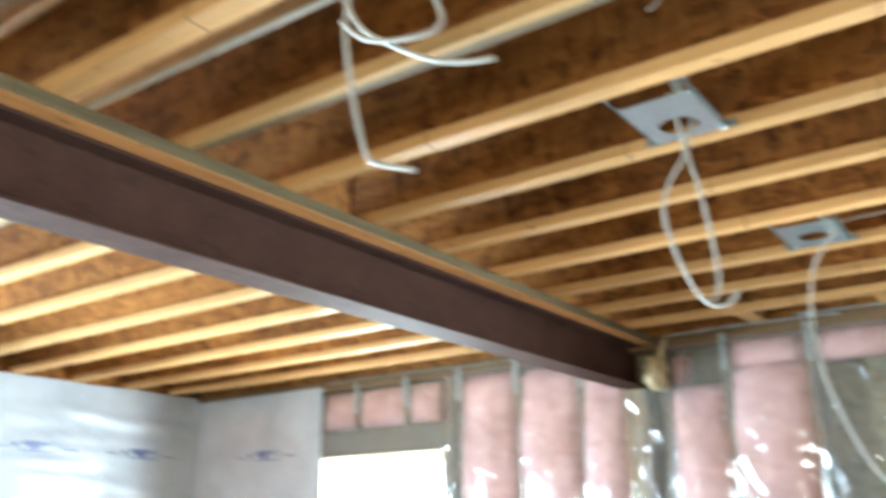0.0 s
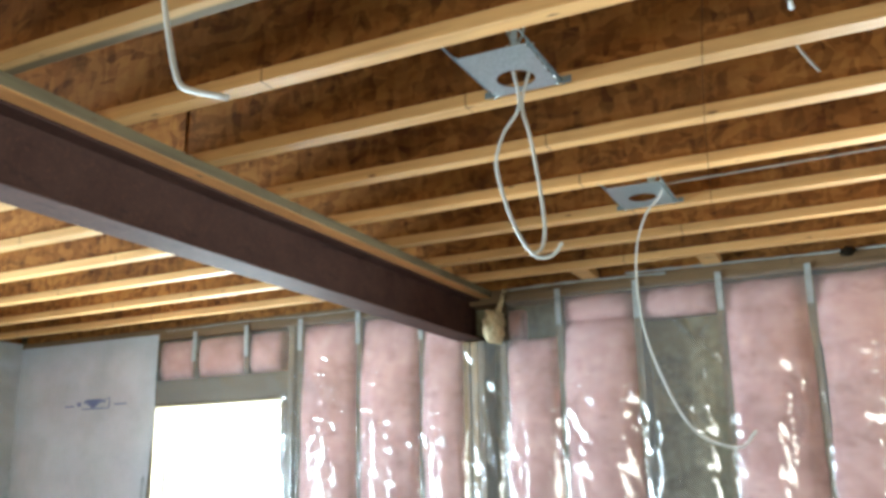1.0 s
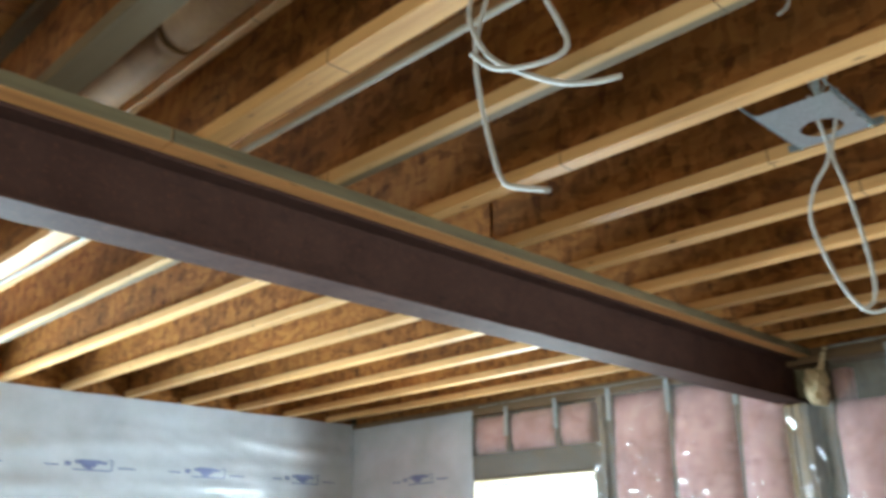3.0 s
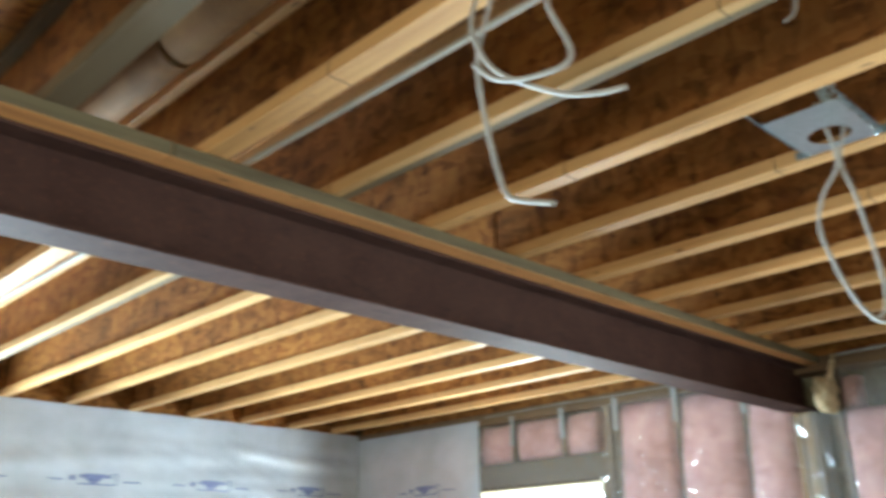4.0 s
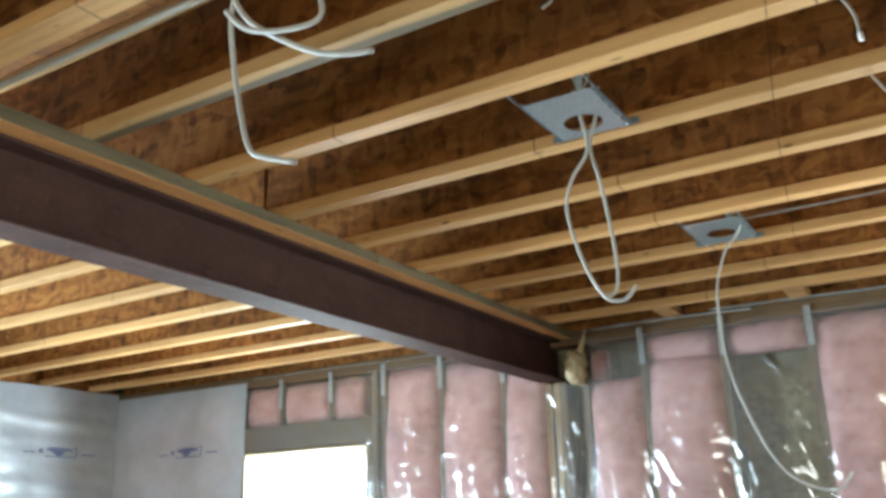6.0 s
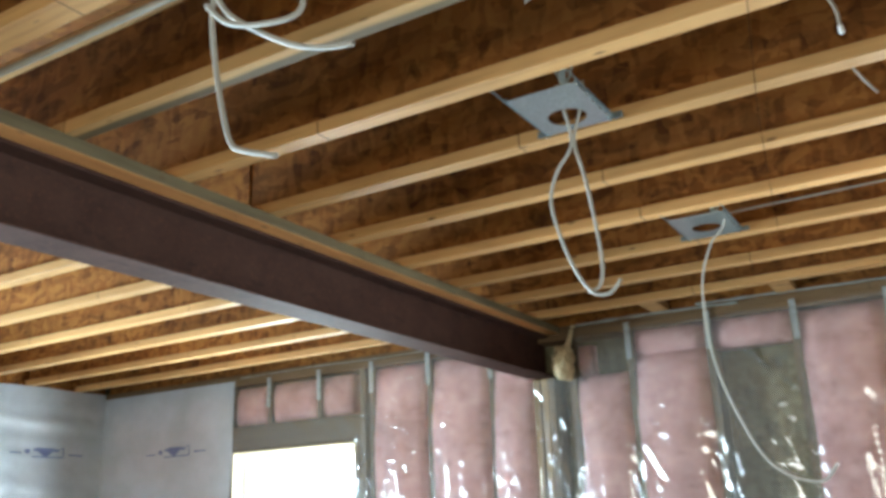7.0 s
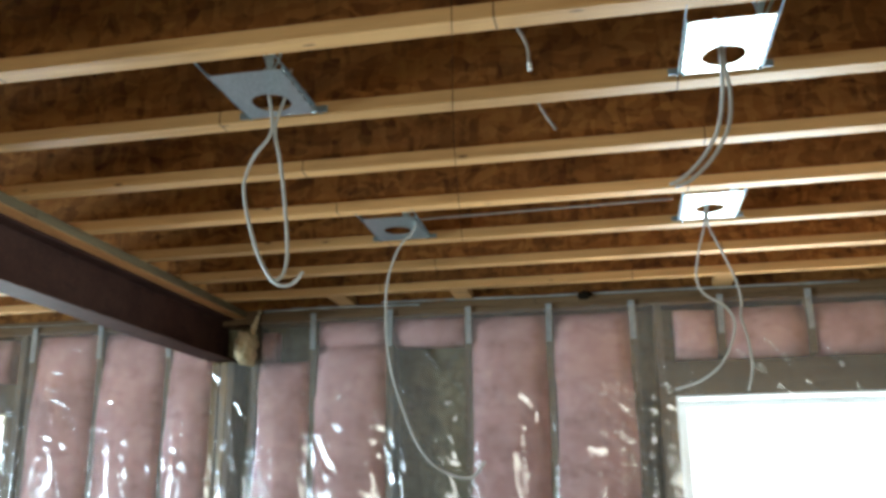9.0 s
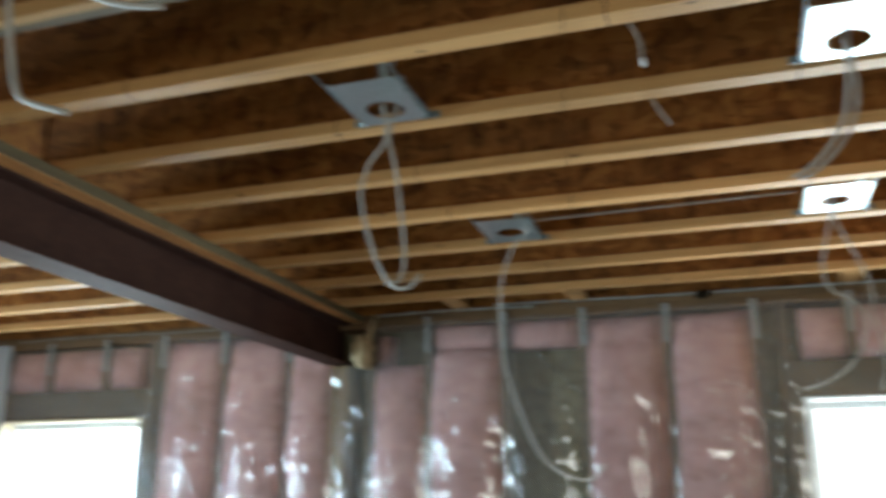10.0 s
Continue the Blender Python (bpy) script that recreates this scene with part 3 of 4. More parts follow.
for k in range(5):
    y1 = WALL_Y - 0.25 - 0.4064 * k - half
    batt(-(y1), -(y1 - 0.4064 + 2 * half), 0.04, 2.455, 0.004, 9.1 * k + 40, (LEFT_X, 0, 0), 90.0)
batt(S[0] + half, S[1] - half, 0.04, 2.455, 0.004, 61.0, (0, WALL_Y, 0))
batt(S[1] + half, WIN_L[0] - 0.10, 0.04, 2.455, 0.004, 65.0, (0, WALL_Y, 0))
batt(LEFT_X + 0.02, S[0] - half, 0.04, 2.455, 0.004, 67.0, (0, WALL_Y, 0))


# ---- clear film over the far wall ----
LINES = sorted([S[4], S[5], S[6], -2.04, -1.84, S[8], S[9], S[10], S[11], S[12], 0.225, -3.215])


def slack_film(x, z):
    near = [b for b in LINES if b >= x][:1] + [b for b in LINES if b < x][-1:]
    if len(near) == 2:
        b, a = near
        u = (x - a) / max(b - a, 0.01)
        bulge = max(0.0, math.sin(math.pi * u)) ** 0.8 * min(1, (b - a) / 0.35)
    else:
        bulge = 0.2
    down = min(1.0, max(0.0, (2.46 - z) / 0.35))
    y = -0.020 - 0.032 * bulge * down
    y += 0.0035 * down * rippled(x * 9, 1.0, z * 2.2)
    y += 0.0030 * down * rippled((x + 0.6 * z) * 14, 5.0, (z - 0.6 * x) * 3)
    y += 0.0013 * down * rippled(x * 6, 9.0, z * 20)
    right = max(0.0, 1 - abs(x - 0.12) / 0.30)
    y += 0.0055 * right * rippled((x - 0.5) * 3, 2.0, (z + 0.55 * x) * 26) * down
    patch = max(0.0, rippled(x * 2.6, 12.0, z * 2.6) - 0.05) * min(1.0, max(0.0, (2.15 - z) / 0.5))
    y += 0.002 * patch * rippled((x + 0.3 * z) * 36, 3.0, (z - 0.3 * x) * 8)
    for cx, cz, dx, dz, long, wide, high in CREASES.get(int(math.floor(x * 20)), ()):
        u, v = x - cx, z - cz
        along, off = u * dx + v * dz, v * dx - u * dz
        if abs(along) < long and abs(off) < 3 * wide:
            y -= high * max(0.0, 1 - abs(off) / (1.6 * wide)) * (1 - (along / long) ** 2)
    return y


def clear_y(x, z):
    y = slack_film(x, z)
    # tilted flats pressed into the sheet wherever a highlight is wanted
    for cx, cz, dx, dz, long, wide, gx, gz, rest in GLINT_FACETS.get(int(math.floor(x * 20)), ()):
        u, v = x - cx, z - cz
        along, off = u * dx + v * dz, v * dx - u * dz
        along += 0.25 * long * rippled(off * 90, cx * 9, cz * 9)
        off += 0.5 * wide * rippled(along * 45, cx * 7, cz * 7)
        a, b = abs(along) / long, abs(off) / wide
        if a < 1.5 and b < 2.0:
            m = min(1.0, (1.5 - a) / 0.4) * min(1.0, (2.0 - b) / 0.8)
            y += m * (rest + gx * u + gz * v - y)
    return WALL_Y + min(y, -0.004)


def make_glint_facets():
    """Glints shaped into the film: flats tilted to mirror a lamp at the camera. Those beside the post turn to the side
    window, the rest to the window behind.
    """
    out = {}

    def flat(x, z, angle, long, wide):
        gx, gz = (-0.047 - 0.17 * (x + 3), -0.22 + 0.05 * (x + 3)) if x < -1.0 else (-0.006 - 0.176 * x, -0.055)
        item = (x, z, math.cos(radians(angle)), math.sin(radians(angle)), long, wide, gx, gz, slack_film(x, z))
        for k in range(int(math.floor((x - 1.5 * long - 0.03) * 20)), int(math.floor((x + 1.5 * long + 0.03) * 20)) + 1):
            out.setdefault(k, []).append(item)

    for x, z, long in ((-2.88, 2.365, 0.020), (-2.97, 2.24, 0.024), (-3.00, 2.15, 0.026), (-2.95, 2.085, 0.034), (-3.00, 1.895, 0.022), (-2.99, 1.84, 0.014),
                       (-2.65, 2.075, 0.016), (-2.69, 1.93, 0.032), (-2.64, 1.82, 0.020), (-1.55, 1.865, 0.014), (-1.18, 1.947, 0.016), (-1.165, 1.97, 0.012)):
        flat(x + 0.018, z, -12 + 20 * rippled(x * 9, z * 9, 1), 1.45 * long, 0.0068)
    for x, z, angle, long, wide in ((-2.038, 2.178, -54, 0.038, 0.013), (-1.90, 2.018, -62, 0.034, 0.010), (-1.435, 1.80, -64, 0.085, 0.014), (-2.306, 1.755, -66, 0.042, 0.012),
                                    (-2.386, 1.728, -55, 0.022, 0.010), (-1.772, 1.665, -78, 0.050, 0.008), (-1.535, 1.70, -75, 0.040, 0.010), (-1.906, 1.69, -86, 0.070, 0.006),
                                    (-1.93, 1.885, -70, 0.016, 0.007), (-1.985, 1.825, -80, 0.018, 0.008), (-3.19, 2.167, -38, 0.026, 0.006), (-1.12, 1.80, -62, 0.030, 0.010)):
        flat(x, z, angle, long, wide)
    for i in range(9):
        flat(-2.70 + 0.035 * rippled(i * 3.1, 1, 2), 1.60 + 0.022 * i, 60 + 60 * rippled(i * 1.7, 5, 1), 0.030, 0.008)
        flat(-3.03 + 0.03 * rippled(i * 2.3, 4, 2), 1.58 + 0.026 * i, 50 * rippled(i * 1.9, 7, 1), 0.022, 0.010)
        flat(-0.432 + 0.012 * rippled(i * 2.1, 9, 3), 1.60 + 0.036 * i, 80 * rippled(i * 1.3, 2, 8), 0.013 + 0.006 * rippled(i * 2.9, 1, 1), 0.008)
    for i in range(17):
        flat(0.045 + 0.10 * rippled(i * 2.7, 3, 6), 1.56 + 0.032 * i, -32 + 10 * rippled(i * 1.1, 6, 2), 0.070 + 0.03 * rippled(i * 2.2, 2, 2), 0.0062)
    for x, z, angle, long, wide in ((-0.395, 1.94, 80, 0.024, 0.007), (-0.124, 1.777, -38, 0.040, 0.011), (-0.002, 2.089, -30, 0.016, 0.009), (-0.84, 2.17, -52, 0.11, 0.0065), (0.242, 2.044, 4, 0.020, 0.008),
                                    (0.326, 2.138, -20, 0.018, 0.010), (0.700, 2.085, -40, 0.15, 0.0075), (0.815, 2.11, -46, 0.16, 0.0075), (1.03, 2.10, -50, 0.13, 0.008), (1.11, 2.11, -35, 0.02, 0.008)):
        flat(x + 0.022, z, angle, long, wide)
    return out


def make_creases():
    """Short folds of the film: slanting ones beside the studs, level dashes in the bays, a fan beside the window."""
    rng = random.Random(11)
    out = {}

    def fold(x, z, angle, long, wide, high):
        item = (x, z, math.cos(radians(angle)), math.sin(radians(angle)), long, wide, high)
        for k in range(int(math.floor((x - long - 0.04) * 20)), int(math.floor((x + long + 0.04) * 20)) + 1):
            out.setdefault(k, []).append(item)

    for k, line in enumerate(LINES):
        for i in range(0 if line in (S[9], S[10]) else 1):
            fold(line + rng.uniform(0.0, 0.09), rng.uniform(1.40, 2.05), rng.uniform(-82, -60), rng.uniform(0.05, 0.13), rng.uniform(0.008, 0.013), rng.uniform(0.0015, 0.005))
    for i in range(34):
        z = 1.38 + 0.62 * rng.random()
        fold(rng.choice((rng.uniform(-3.15, -1.2), rng.uniform(-3.15, -2.1), rng.uniform(-0.66, 0.1))), z, rng.uniform(-34, 10), rng.uniform(0.035, 0.075), rng.uniform(0.006, 0.008), rng.uniform(0.0008, 0.0026))
    for i in range(9):
        x = rng.choice((rng.uniform(-3.15, -2.55), rng.uniform(-3.15, -2.1), rng.uniform(-1.7, 0.1)))
        fold(x, rng.uniform(1.92, 2.40), rng.uniform(-26, 6), rng.uniform(0.03, 0.065), rng.uniform(0.008, 0.012), rng.uniform(0.002, 0.005))
    for i in range(30):
        fold(rng.uniform(-0.06, 0.26), 1.44 + 0.027 * i + rng.uniform(-0.012, 0.012), rng.uniform(-38, -22), rng.uniform(0.08, 0.20), rng.uniform(0.009, 0.013), rng.uniform(0.001, 0.003))
    return out


CREASES = make_creases()
GLINT_FACETS = make_glint_facets()
xs = [-3.262 + 0.0062 * i for i in range(int((1.45 + 3.262) / 0.0062) + 1)]
zs = [0.05 + 0.125 * i for i in range(10)] + [1.32 + 0.0062 * i for i in range(192)]


def covered(x, z):
    if WIN_R[0] + 0.004 < x and z < WIN_R[3] - 0.004:
        return False
    return z < 2.474 and not (-1.97 < x < -1.80 and z > 2.262) and not (-2.09 < x < -1.9 and z > 2.258)


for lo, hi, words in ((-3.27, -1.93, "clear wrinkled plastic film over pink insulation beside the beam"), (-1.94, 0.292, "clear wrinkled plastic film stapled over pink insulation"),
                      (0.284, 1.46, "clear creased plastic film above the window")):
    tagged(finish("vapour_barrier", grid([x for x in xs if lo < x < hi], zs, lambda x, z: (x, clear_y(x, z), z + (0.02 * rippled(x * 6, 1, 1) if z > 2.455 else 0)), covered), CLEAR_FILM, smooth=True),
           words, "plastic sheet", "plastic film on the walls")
tagged(finish("vapour_barrier", grid([-4.255 + 0.02 * i for i in range(50)], [2.05 + 0.02 * i for i in range(21)],
                                     lambda x, z: (x, WALL_Y - 0.012 + 0.002 * rippled((x + z) * 9, 3, (z - x) * 3), z)), CLEAR_FILM, smooth=True),
       "clear plastic film over the bays above a window", "plastic sheet")


# ---- milky printed film on the side wall and round the corner ----
def west_x(y, z):
    slack = 0.012 * rippled(y * 1.1, 2.0, z * 8) + 0.008 * rippled((y + z) * 2, 4.0, z * 14) + 0.003 * rippled(y * 7, 7.0, z * 2) + 0.003 * rippled((y - 0.6 * z) * 5, 6.0, (z + 0.4 * y) * 18)
    slack += 0.015 * max(0.0, 1 - abs(z - 2.32) / 0.22) * rippled(y * 0.9 + 0.5 * z, 5.0, z * 12)
    stud = 0.006 * abs(math.sin(math.pi * (WALL_Y - 0.25 - y) / 0.4064))
    return LEFT_X + 0.016 + slack * min(1, max(0.15, (2.5 - z) / 0.2)) + stud


def north_y(x, z):
    return WALL_Y - 0.016 - 0.004 * rippled(x * 6, 3.0, z * 1.0) - 0.004 * rippled(x * 2, 1.0, z * 7)


sheet = tagged(finish("printed_vapour_barrier", grid([1.40 + 0.02 * i for i in range(150)], [0.05 + 0.12 * i for i in range(10)] + [1.24 + 0.02 * i for i in range(66)],
                      lambda y, z: (west_x(y, z), y, z + (0.010 * rippled(y * 3, 0, 0) - 0.003 if z > 2.53 else 0))), MILKY_FILM, smooth=True),
               "milky white plastic film with blue printed marks on the side wall", "plastic sheet")
corner = tagged(finish("printed_vapour_barrier", grid([LEFT_X + 0.012 + 0.02 * i for i in range(66)], [0.05 + 0.12 * i for i in range(10)] + [1.24 + 0.02 * i for i in range(64)],
                       lambda x, z: (x - (0.05 * max(0, 2.0 - z) if x > -4.3 else 0), north_y(x, z), z)), MILKY_FILM, smooth=True),
                "milky white plastic film with blue printed marks hung beside the window", "plastic sheet")


def print_mark(wall, a, z, scale=1.0):
    """A blurred logo as plain shapes: a block, a wedge, a frame and thin bars of unreadable text."""
    shapes = ((0.0, 0.035, 0.006, 0.034), (0.06, 0.10, 0.022, 0.042), (0.10, 0.20, 0.012, 0.044), (0.20, 0.26, 0.024, 0.042), (0.05, 0.29, -0.018, -0.010),
              (0.29, 0.30, -0.015, 0.05), (0.34, 0.45, 0.002, 0.012), (-0.12, -0.03, 0.004, 0.013))
    shapes += ((0.085, 0.215, 0.040, 0.048), (0.11, 0.19, 0.002, 0.012), (0.13, 0.17, -0.010, 0.002), (0.265, 0.30, 0.046, 0.053))
    for u0, u1, v0, v1 in shapes:
        us = [a + scale * (u0 + (u1 - u0) * i / 6) for i in range(7)]
        vs = [z + v0, z + (v0 + v1) / 2, z + v1]
        if wall == 0:
            bm = grid(us, vs, lambda y, q: (west_x(y, q) + 0.004, y, q))
            part("printed_mark", bm, INK, sheet, "faded blue printed mark")
        else:
            bm = grid(us, vs, lambda x, q: (x, north_y(x, q) - 0.004, q))
            part("printed_mark", bm, INK, corner, "faded blue printed mark")


for y in (1.36, 2.17, 2.97, 3.77):
    print_mark(0, y, 2.085)
print_mark(1, -4.95, 2.06)


# ---- nail straps on the studs, strips along the top plate ----
strap = tagged(finish("nail_plate", box(-0.015, 0.015, -0.0035, 0, -0.095, 0.095, 0.001), ZINC), "dull galvanised nail plate on the head of a stud", "nail plate", "nail plates on the studs")
HEADS = (S[4], S[5], S[8], S[9], S[10], S[11], S[12], *CRIPPLES)
strap.matrix_world = pose(S[6], WALL_Y - 0.05, 2.40)
for i, x in enumerate(HEADS):
    copy_thing(strap, pose(x + 0.004 * math.sin(5 * i), WALL_Y - 0.014, 2.405 + 0.008 * math.sin(7 * i), 0, 1.5 * math.sin(3 * i), 0))
strap.matrix_world = pose(S[6], WALL_Y - 0.014, 2.40)


def strip(points, wide):
    """A crumpled ribbon of film folded over the plate."""
    line = curve_points(points, 10)
    bm = bmesh.new()
    rows = []
    for i, p in enumerate(line):
        w = wide * (0.8 + 0.5 * rippled(i * 0.4, 2, 5))
        j = 0.006 * rippled(i * 0.7, 8, 1)
        rows.append([bm.verts.new(p + Vector((0, j + dy, dz * w))) for dy, dz in ((0, -0.5), (-0.006, 0), (0, 0.5), (0.004, 0))])
    for a, b in zip(rows, rows[1:]):
        for k in range(4):
            bm.faces.new((a[k], a[(k + 1) % 4], b[(k + 1) % 4], b[k]))
    bm.faces.new(rows[0])
    bm.faces.new(rows[-1])
    return tagged(finish("sealing_strip", bm, STRIP, smooth=True), "crumpled greyish plastic strip along the top plate", "plastic strip")


strip([(-1.80, 4.385, 2.530), (-1.5, 4.385, 2.535), (-1.2, 4.387, 2.532), (-0.95, 4.387, 2.527)], 0.016)
strip([(-1.15, 4.375, 2.545), (-0.8, 4.378, 2.543), (-0.4, 4.38, 2.537), (0.1, 4.38, 2.536), (0.6, 4.382, 2.534), (1.15, 4.382, 2.532)], 0.014)
strip([(-4.2, 4.382, 2.515), (-3.6, 4.38, 2.520), (-3.0, 4.38, 2.512), (-2.2, 4.38, 2.522)], 0.005)


# ---- recessed light plates ----
def light_plate(wide, deep, hole, radius, label):
    """A stamped steel plate with a round hole, turned-up notched sides, two hanger bars with feet and a clip."""
    base = tagged(empty("recessed_light_plate"), label, "light fixture", "recessed light plates")
    n, t = 96, 0.0012
    bm = bmesh.new()
    rings = []
    for z in (0.0, t):
        outer, inner = [], []
        for k in range(n):
            a = 2 * math.pi * (k + 0.5) / n
            c, s = math.cos(a), math.sin(a)
            inner.append(bm.verts.new((radius * c, hole + radius * s, z)))
            dx = (wide / 2) / abs(c) if abs(c) > 1e-6 else 9
            dx -= 0.004 * (0.5 + 0.5 * math.cos(12 * math.pi * (hole + dx * s) / deep))
            dy = ((deep / 2 - hole) if s > 0 else (deep / 2 + hole)) / abs(s) if abs(s) > 1e-6 else 9
            d = min(dx, dy)
            outer.append(bm.verts.new((d * c, hole + d * s, z)))
        rings.append((outer, inner))
    for k in range(n):
        j = (k + 1) % n
        (o0, i0), (o1, i1) = rings
        bm.faces.new((o0[k], o0[j], i0[j], i0[k]))
        bm.faces.new((o1[k], i1[k], i1[j], o1[j]))
        bm.faces.new((o0[k], o1[k], o1[j], o0[j]))
        bm.faces.new((i0[k], i0[j], i1[j], i1[k]))
    part("plate", bm, GALV, base, "shiny stamped steel plate with a round hole")
    for s in (-1, 1):
        lip = bmesh.new()
        n2 = 24
        low = [lip.verts.new((s * wide / 2, -deep / 2 + deep * k / n2, t)) for k in range(n2 + 1)]
        top = [lip.verts.new((s * (wide / 2 + 0.003), -deep / 2 + deep * k / n2, 0.008 + 0.006 * abs(math.sin(math.pi * k / 4)))) for k in range(n2 + 1)]
        for k in range(n2):
            lip.faces.new((low[k], low[k + 1], top[k + 1], top[k]))
        made = bmesh.ops.solidify(lip, geom=list(lip.faces), thickness=0.0012)
        part("notched_lip", lip, GALV, base)
        bar = box(s * (wide / 2 + 0.006) - 0.0012, s * (wide / 2 + 0.006) + 0.0012, -deep / 2 - 0.07, deep / 2 + 0.018, 0.003, 0.010, 0.0004)
        bar = part("hanger_bar", bar, GALV_DULL, base)
        part("foot", box(s * (wide / 2 + 0.016) - 0.014, s * (wide / 2 + 0.016) + 0.014, deep / 2 - 0.004, deep / 2 + 0.001, 0.0, 0.018, 0.0008), GALV_DULL, bar, "small bent steel foot")
    clip = box(-0.008, 0.008, -0.001, 0.001, 0, 0.055, 0.0004)
    bmesh.ops.transform(clip, matrix=pose(wide * 0.30, -deep / 2 + 0.02, 0.002, 32, 0, 25), verts=clip.verts)
    part("spring_clip", clip, GALV, base, "bright bent spring clip")
    # added beads in place of the bright spots at the far corners
    for side in (-1, 1):
        head = bmesh.new()
        bmesh.ops.create_icosphere(head, subdivisions=2, radius=0.0055, matrix=Matrix.Translation((side * (wide / 2 - 0.004), deep / 2 - 0.008, -0.001)))
        part("screw_head", head, BRIGHT, base, "bright bead set as a glint at the plate corner", True)
    # added beads along one folded edge in place of its glints
    for k in range(4):
        lip_bead = bmesh.new()
        bmesh.ops.create_icosphere(lip_bead, subdivisions=1, radius=0.0048, matrix=Matrix.Translation((wide / 2 - 0.001, -deep * 0.44 + deep * 0.25 * k, 0.003)))
        part("lip_dimple", lip_bead, BRIGHT, base, "bright bead set as a glint on the folded edge", True)
    for dx, lean in ((0.30, -18), (0.36, 24)):
        leg = tube([(0, 0, 0), (0.004, -0.004, 0.03), (0.0, -0.012, 0.075)], 0.0032, 6, 1.0, 3)
        bmesh.ops.transform(leg, matrix=pose(wide * dx, -deep / 2 + 0.012, 0.003, 0, lean, 0), verts=leg.verts)
        part("wire_clip", leg, GALV, base, "bright wire clip")
    return base


p1 = light_plate(0.184, 0.252, 0.045, 0.050, "galvanised recessed light plate with a cable loop through its hole")
p1.matrix_world = pose(-0.790, 1.956, JOIST_Z - 0.002, 0.0, 0.0, 0.0)
copy_thing(p1, pose(0.322, 1.942, JOIST_Z - 0.002, 0.4, 0.0, 0.5))
p3 = light_plate(0.194, 0.290, 0.02, 0.050, "galvanised recessed light plate with a cable hanging beside it")
p3.matrix_world = pose(-0.752, 3.135, JOIST_Z - 0.002, 0.6, 0.0, 1.5)
copy_thing(p3, pose(0.383, 3.120, JOIST_Z - 0.002, 0.2, 0.0, 0.0))


# ---- cables ----
def cable(strands, radius, label, tip=False, sheath=CABLE):
    c = tagged(empty("electrical_cable"), label, "cable")
    for s in strands:
        part("strand", tube(s, radius, 8, 0.75), sheath, c, smooth=True)
        if tip:
            p, q = Vector(s[-1]), Vector(s[-2])
            d = (p - q).normalized()
            part("tip", tube([p - d * 0.004, p + d * 0.004, p + d * 0.012], radius * 1.5, 8, 1.0, 2), CABLE_TIP, c, "white capped cable end", smooth=True)
    return c


cable([[(-0.930, 0.975, 2.60), (-0.939, 0.94, 2.485), (-0.953, 0.92, 2.367), (-0.941, 0.92, 2.253), (-0.918, 0.92, 2.153), (-0.900, 0.92, 2.104), (-0.874, 0.92, 2.085), (-0.808, 0.92, 2.060)],
       [(-0.962, 0.97, 2.60), (-0.957, 0.92, 2.484), (-0.946, 0.90, 2.41), (-0.904, 0.90, 2.325), (-0.834, 0.90, 2.264), (-0.759, 0.90, 2.215), (-0.699, 0.90, 2.192), (-0.654, 0.90, 2.183)],
       [(-0.93, 0.885, 2.335), (-0.889, 0.88, 2.292), (-0.851, 0.88, 2.270), (-0.795, 0.88, 2.254), (-0.745, 0.88, 2.249), (-0.729, 0.88, 2.266), (-0.746, 0.88, 2.315), (-0.775, 0.89, 2.38), (-0.80, 0.95, 2.47), (-0.82, 0.97, 2.58)]],
      0.0048, "loose off-white electrical cable ends hanging from a joist")
cable([[(-0.80, 1.97, 2.62), (-0.787, 1.97, 2.554), (-0.773, 1.97, 2.448), (-0.817, 1.97, 2.382), (-0.839, 1.97, 2.31), (-0.823, 1.97, 2.218), (-0.788, 1.97, 2.117), (-0.75, 1.97, 2.059), (-0.715, 1.97, 2.048), (-0.693, 1.97, 2.059), (-0.677, 1.97, 2.08)],
       [(-0.735, 1.985, 2.62), (-0.746, 1.98, 2.542), (-0.768, 1.978, 2.454), (-0.75, 1.978, 2.365), (-0.732, 1.978, 2.243), (-0.722, 1.978, 2.126), (-0.734, 1.978, 2.073), (-0.763, 1.978, 2.064)]],
      0.0048, "off-white electrical cable looped down through a light plate")
cable([[(-0.655, 3.06, 2.56), (-0.685, 3.12, 2.522), (-0.739, 3.12, 2.46), (-0.781, 3.12, 2.333), (-0.786, 3.12, 2.165), (-0.768, 3.12, 2.02), (-0.725, 3.12, 1.879), (-0.664, 3.12, 1.741), (-0.594, 3.12, 1.664), (-0.487, 3.12, 1.631), (-0.431, 3.12, 1.684)]],
      0.0044, "off-white electrical cable hanging in a long arc from a light plate")
cable([[(-0.655, 3.10, 2.558), (-0.577, 3.10, 2.561), (-0.385, 3.095, 2.561), (-0.118, 3.085, 2.561), (0.254, 3.069, 2.561)]],
      0.0036, "dull grey electrical cable running between two light plates", False, CABLE_GREY)
cable([[(0.31, 1.99, 2.64), (0.315, 2.0, 2.568), (0.314, 2.0, 2.474), (0.298, 2.0, 2.377), (0.265, 2.0, 2.311), (0.218, 2.0, 2.26), (0.179, 2.0, 2.239)],
       [(0.335, 2.0, 2.62), (0.323, 2.005, 2.545), (0.330, 2.008, 2.458), (0.320, 2.008, 2.375), (0.281, 2.008, 2.303), (0.229, 2.008, 2.252), (0.191, 2.008, 2.235)]],
      0.0046, "two off-white cable ends curving out of a light plate")
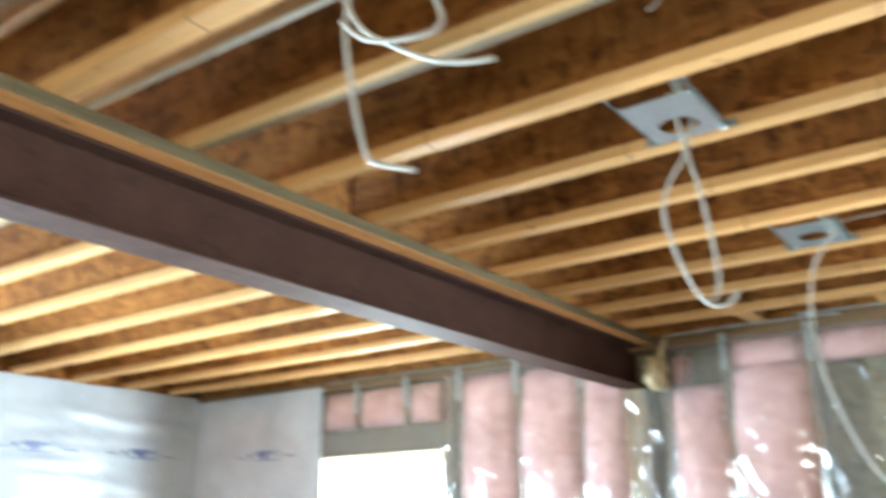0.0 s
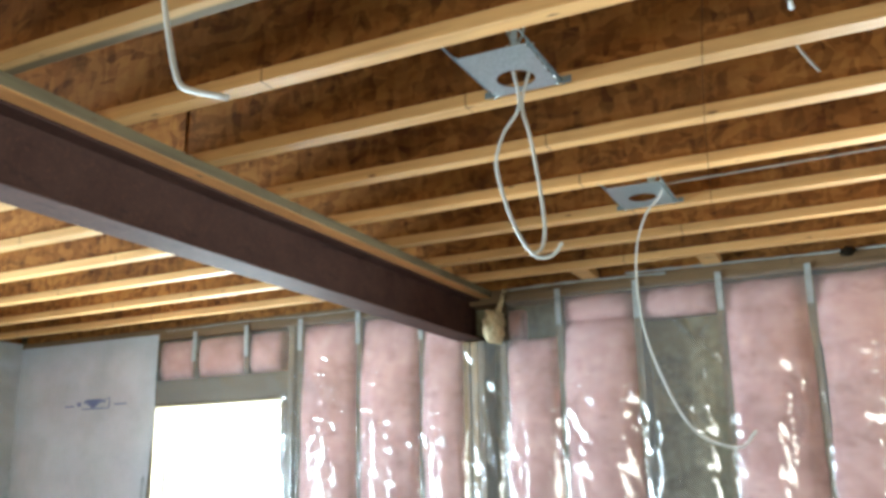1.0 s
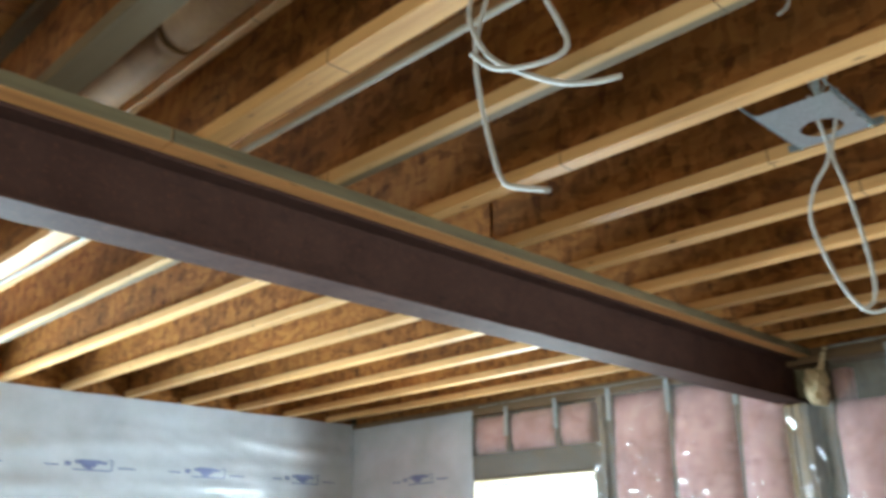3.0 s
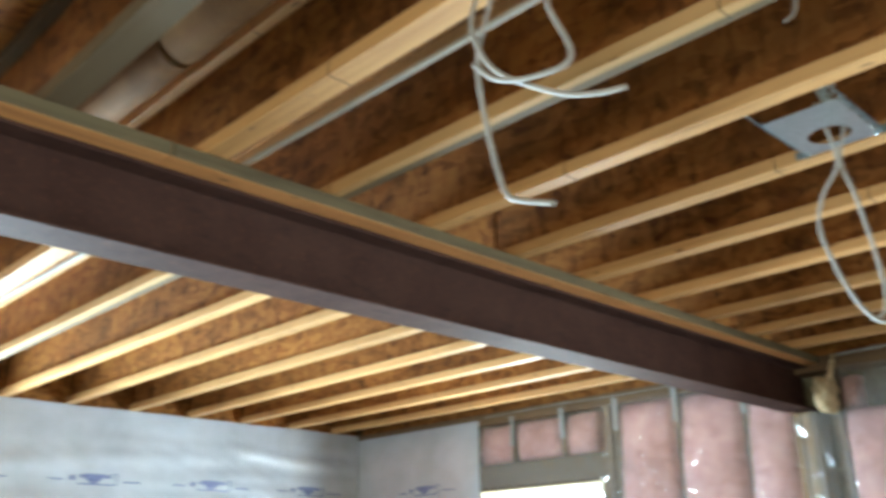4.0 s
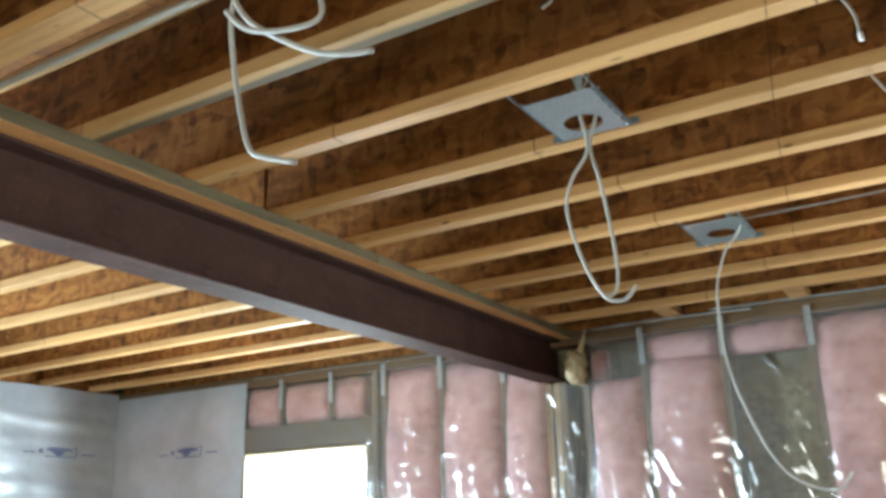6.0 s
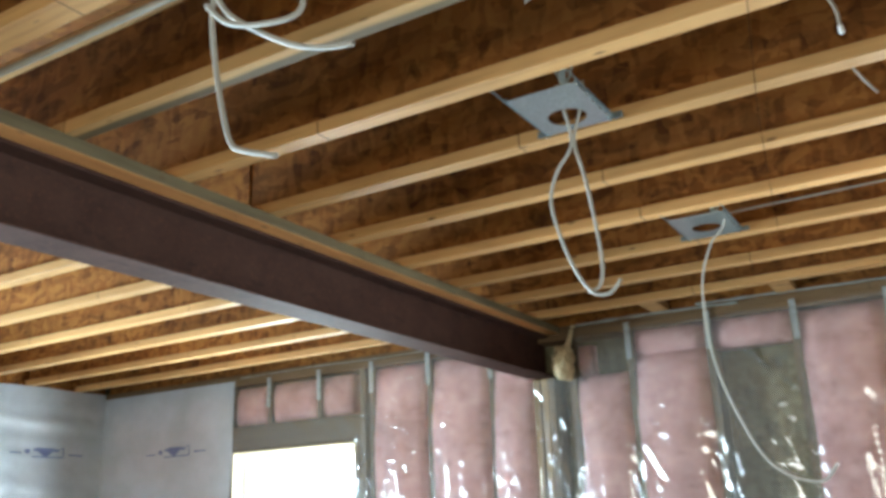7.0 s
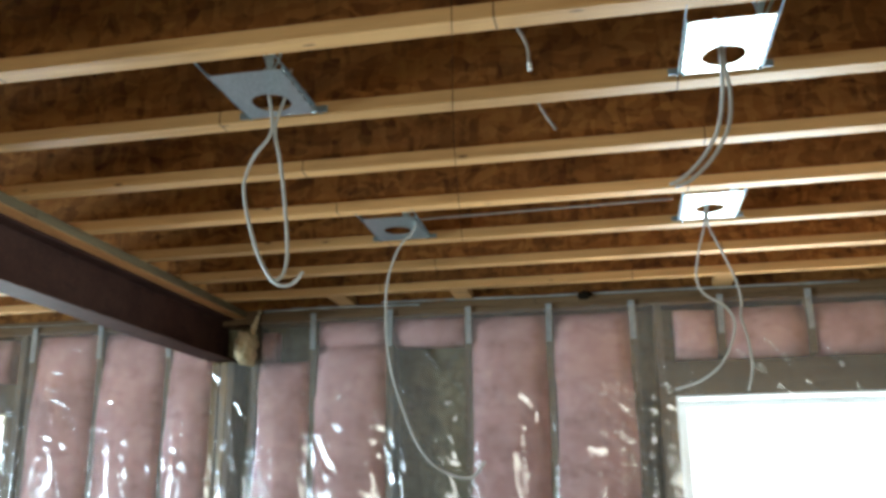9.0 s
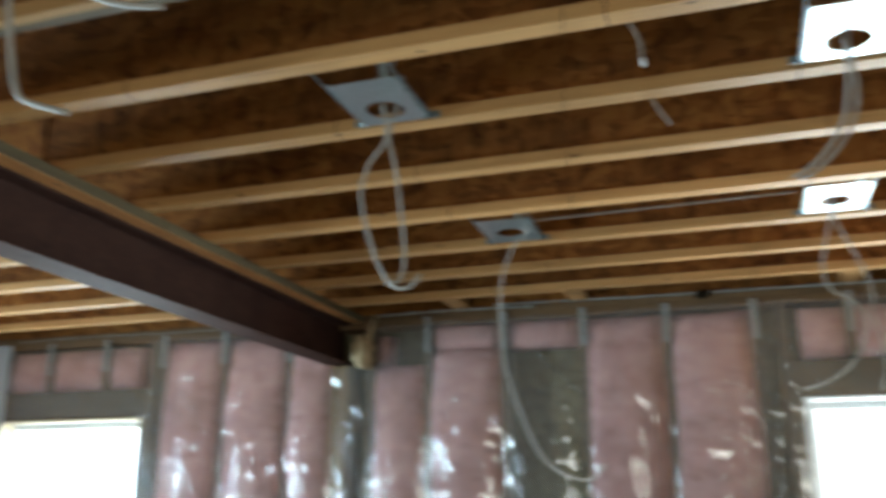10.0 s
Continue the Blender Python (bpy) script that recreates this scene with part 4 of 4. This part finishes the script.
cable([[(0.37, 3.14, 2.60), (0.363, 3.15, 2.497), (0.335, 3.15, 2.399), (0.317, 3.15, 2.299), (0.337, 3.15, 2.237), (0.407, 3.15, 2.184), (0.428, 3.15, 2.115), (0.381, 3.15, 2.001), (0.302, 3.15, 1.938), (0.217, 3.15, 1.912)],
       [(0.385, 3.15, 2.60), (0.372, 3.16, 2.496), (0.407, 3.16, 2.395), (0.445, 3.16, 2.291), (0.459, 3.16, 2.211), (0.452, 3.16, 2.153), (0.468, 3.16, 2.074), (0.473, 3.16, 1.979), (0.453, 3.16, 1.901)]],
      0.0042, "thin pale electrical cables trailing down from a light plate")
for s in ([(-0.16, 1.775, 2.62), (-0.145, 1.80, 2.584), (-0.127, 1.80, 2.55), (-0.113, 1.80, 2.511), (-0.11, 1.80, 2.468)],
          [(-0.15, 2.15, 2.60), (-0.127, 2.17, 2.554), (-0.106, 2.17, 2.512), (-0.082, 2.17, 2.471)],
          [(-0.59, 1.40, 2.60), (-0.604, 1.43, 2.552), (-0.612, 1.43, 2.529), (-0.631, 1.43, 2.521)]):
    cable([s], 0.0036, "short white-capped cable stub poking below a joist", 1.7 < s[0][1] < 2.0, CABLE_GREY)
tagged(finish("water_pipe", tube([(-5.50, 0.992, 2.553), (-4.4, 1.012, 2.552), (-3.2, 1.034, 2.552), (-2.4, 1.047, 2.553), (-1.5, 1.061, 2.552), (-0.6, 1.064, 2.554), (0.6, 1.062, 2.552), (3.5, 1.062, 2.553)], 0.0080, 14, 1.0), WHITE_PIPE, smooth=True),
       "thin white plastic water pipe running beside a joist", "pipe")
tagged(finish("layout_string", tube([(-0.17, 1.20, JOIST_Z - 0.003), (-0.268, 1.73, JOIST_Z - 0.003), (-0.345, 2.14, JOIST_Z - 0.003), (-0.41, 2.52, JOIST_Z - 0.003), (-0.468, 2.89, JOIST_Z - 0.003), (-0.54, 3.35, JOIST_Z - 0.003)], 0.0009, 5, 1.0, 3), THREAD),
       "thin dark string stretched under the joists", "string")


# ---- small blocks and lumps along the top plate ----
block = tagged(finish("blocking", box(-0.045, 0.045, -0.135, 0.135, -0.002, 0.036, 0.003), FLANGE), "short flat wooden block between the last joist and the wall", "wood block", "blocks along the wall")
block.matrix_world = pose(-1.335, 4.262, JOIST_Z + 0.002)
for x, a in ((-0.715, 1.5), (0.535, -2.0)):
    copy_thing(block, pose(x, 4.262, JOIST_Z + 0.002, 0, 0, a))
lump = bmesh.new()
bmesh.ops.create_icosphere(lump, subdivisions=3, radius=1.0)
for v in lump.verts:
    k = 1 + 0.35 * rippled(v.co.x * 2, v.co.y * 2, v.co.z * 2)
    v.co = Vector((-0.115, 4.375, 2.528)) + Vector((v.co.x * 0.035, v.co.y * 0.02, v.co.z * 0.022)) * k
tagged(finish("sealant_lump", lump, THREAD, smooth=True), "dark lump of sealant on the top plate", "sealant")
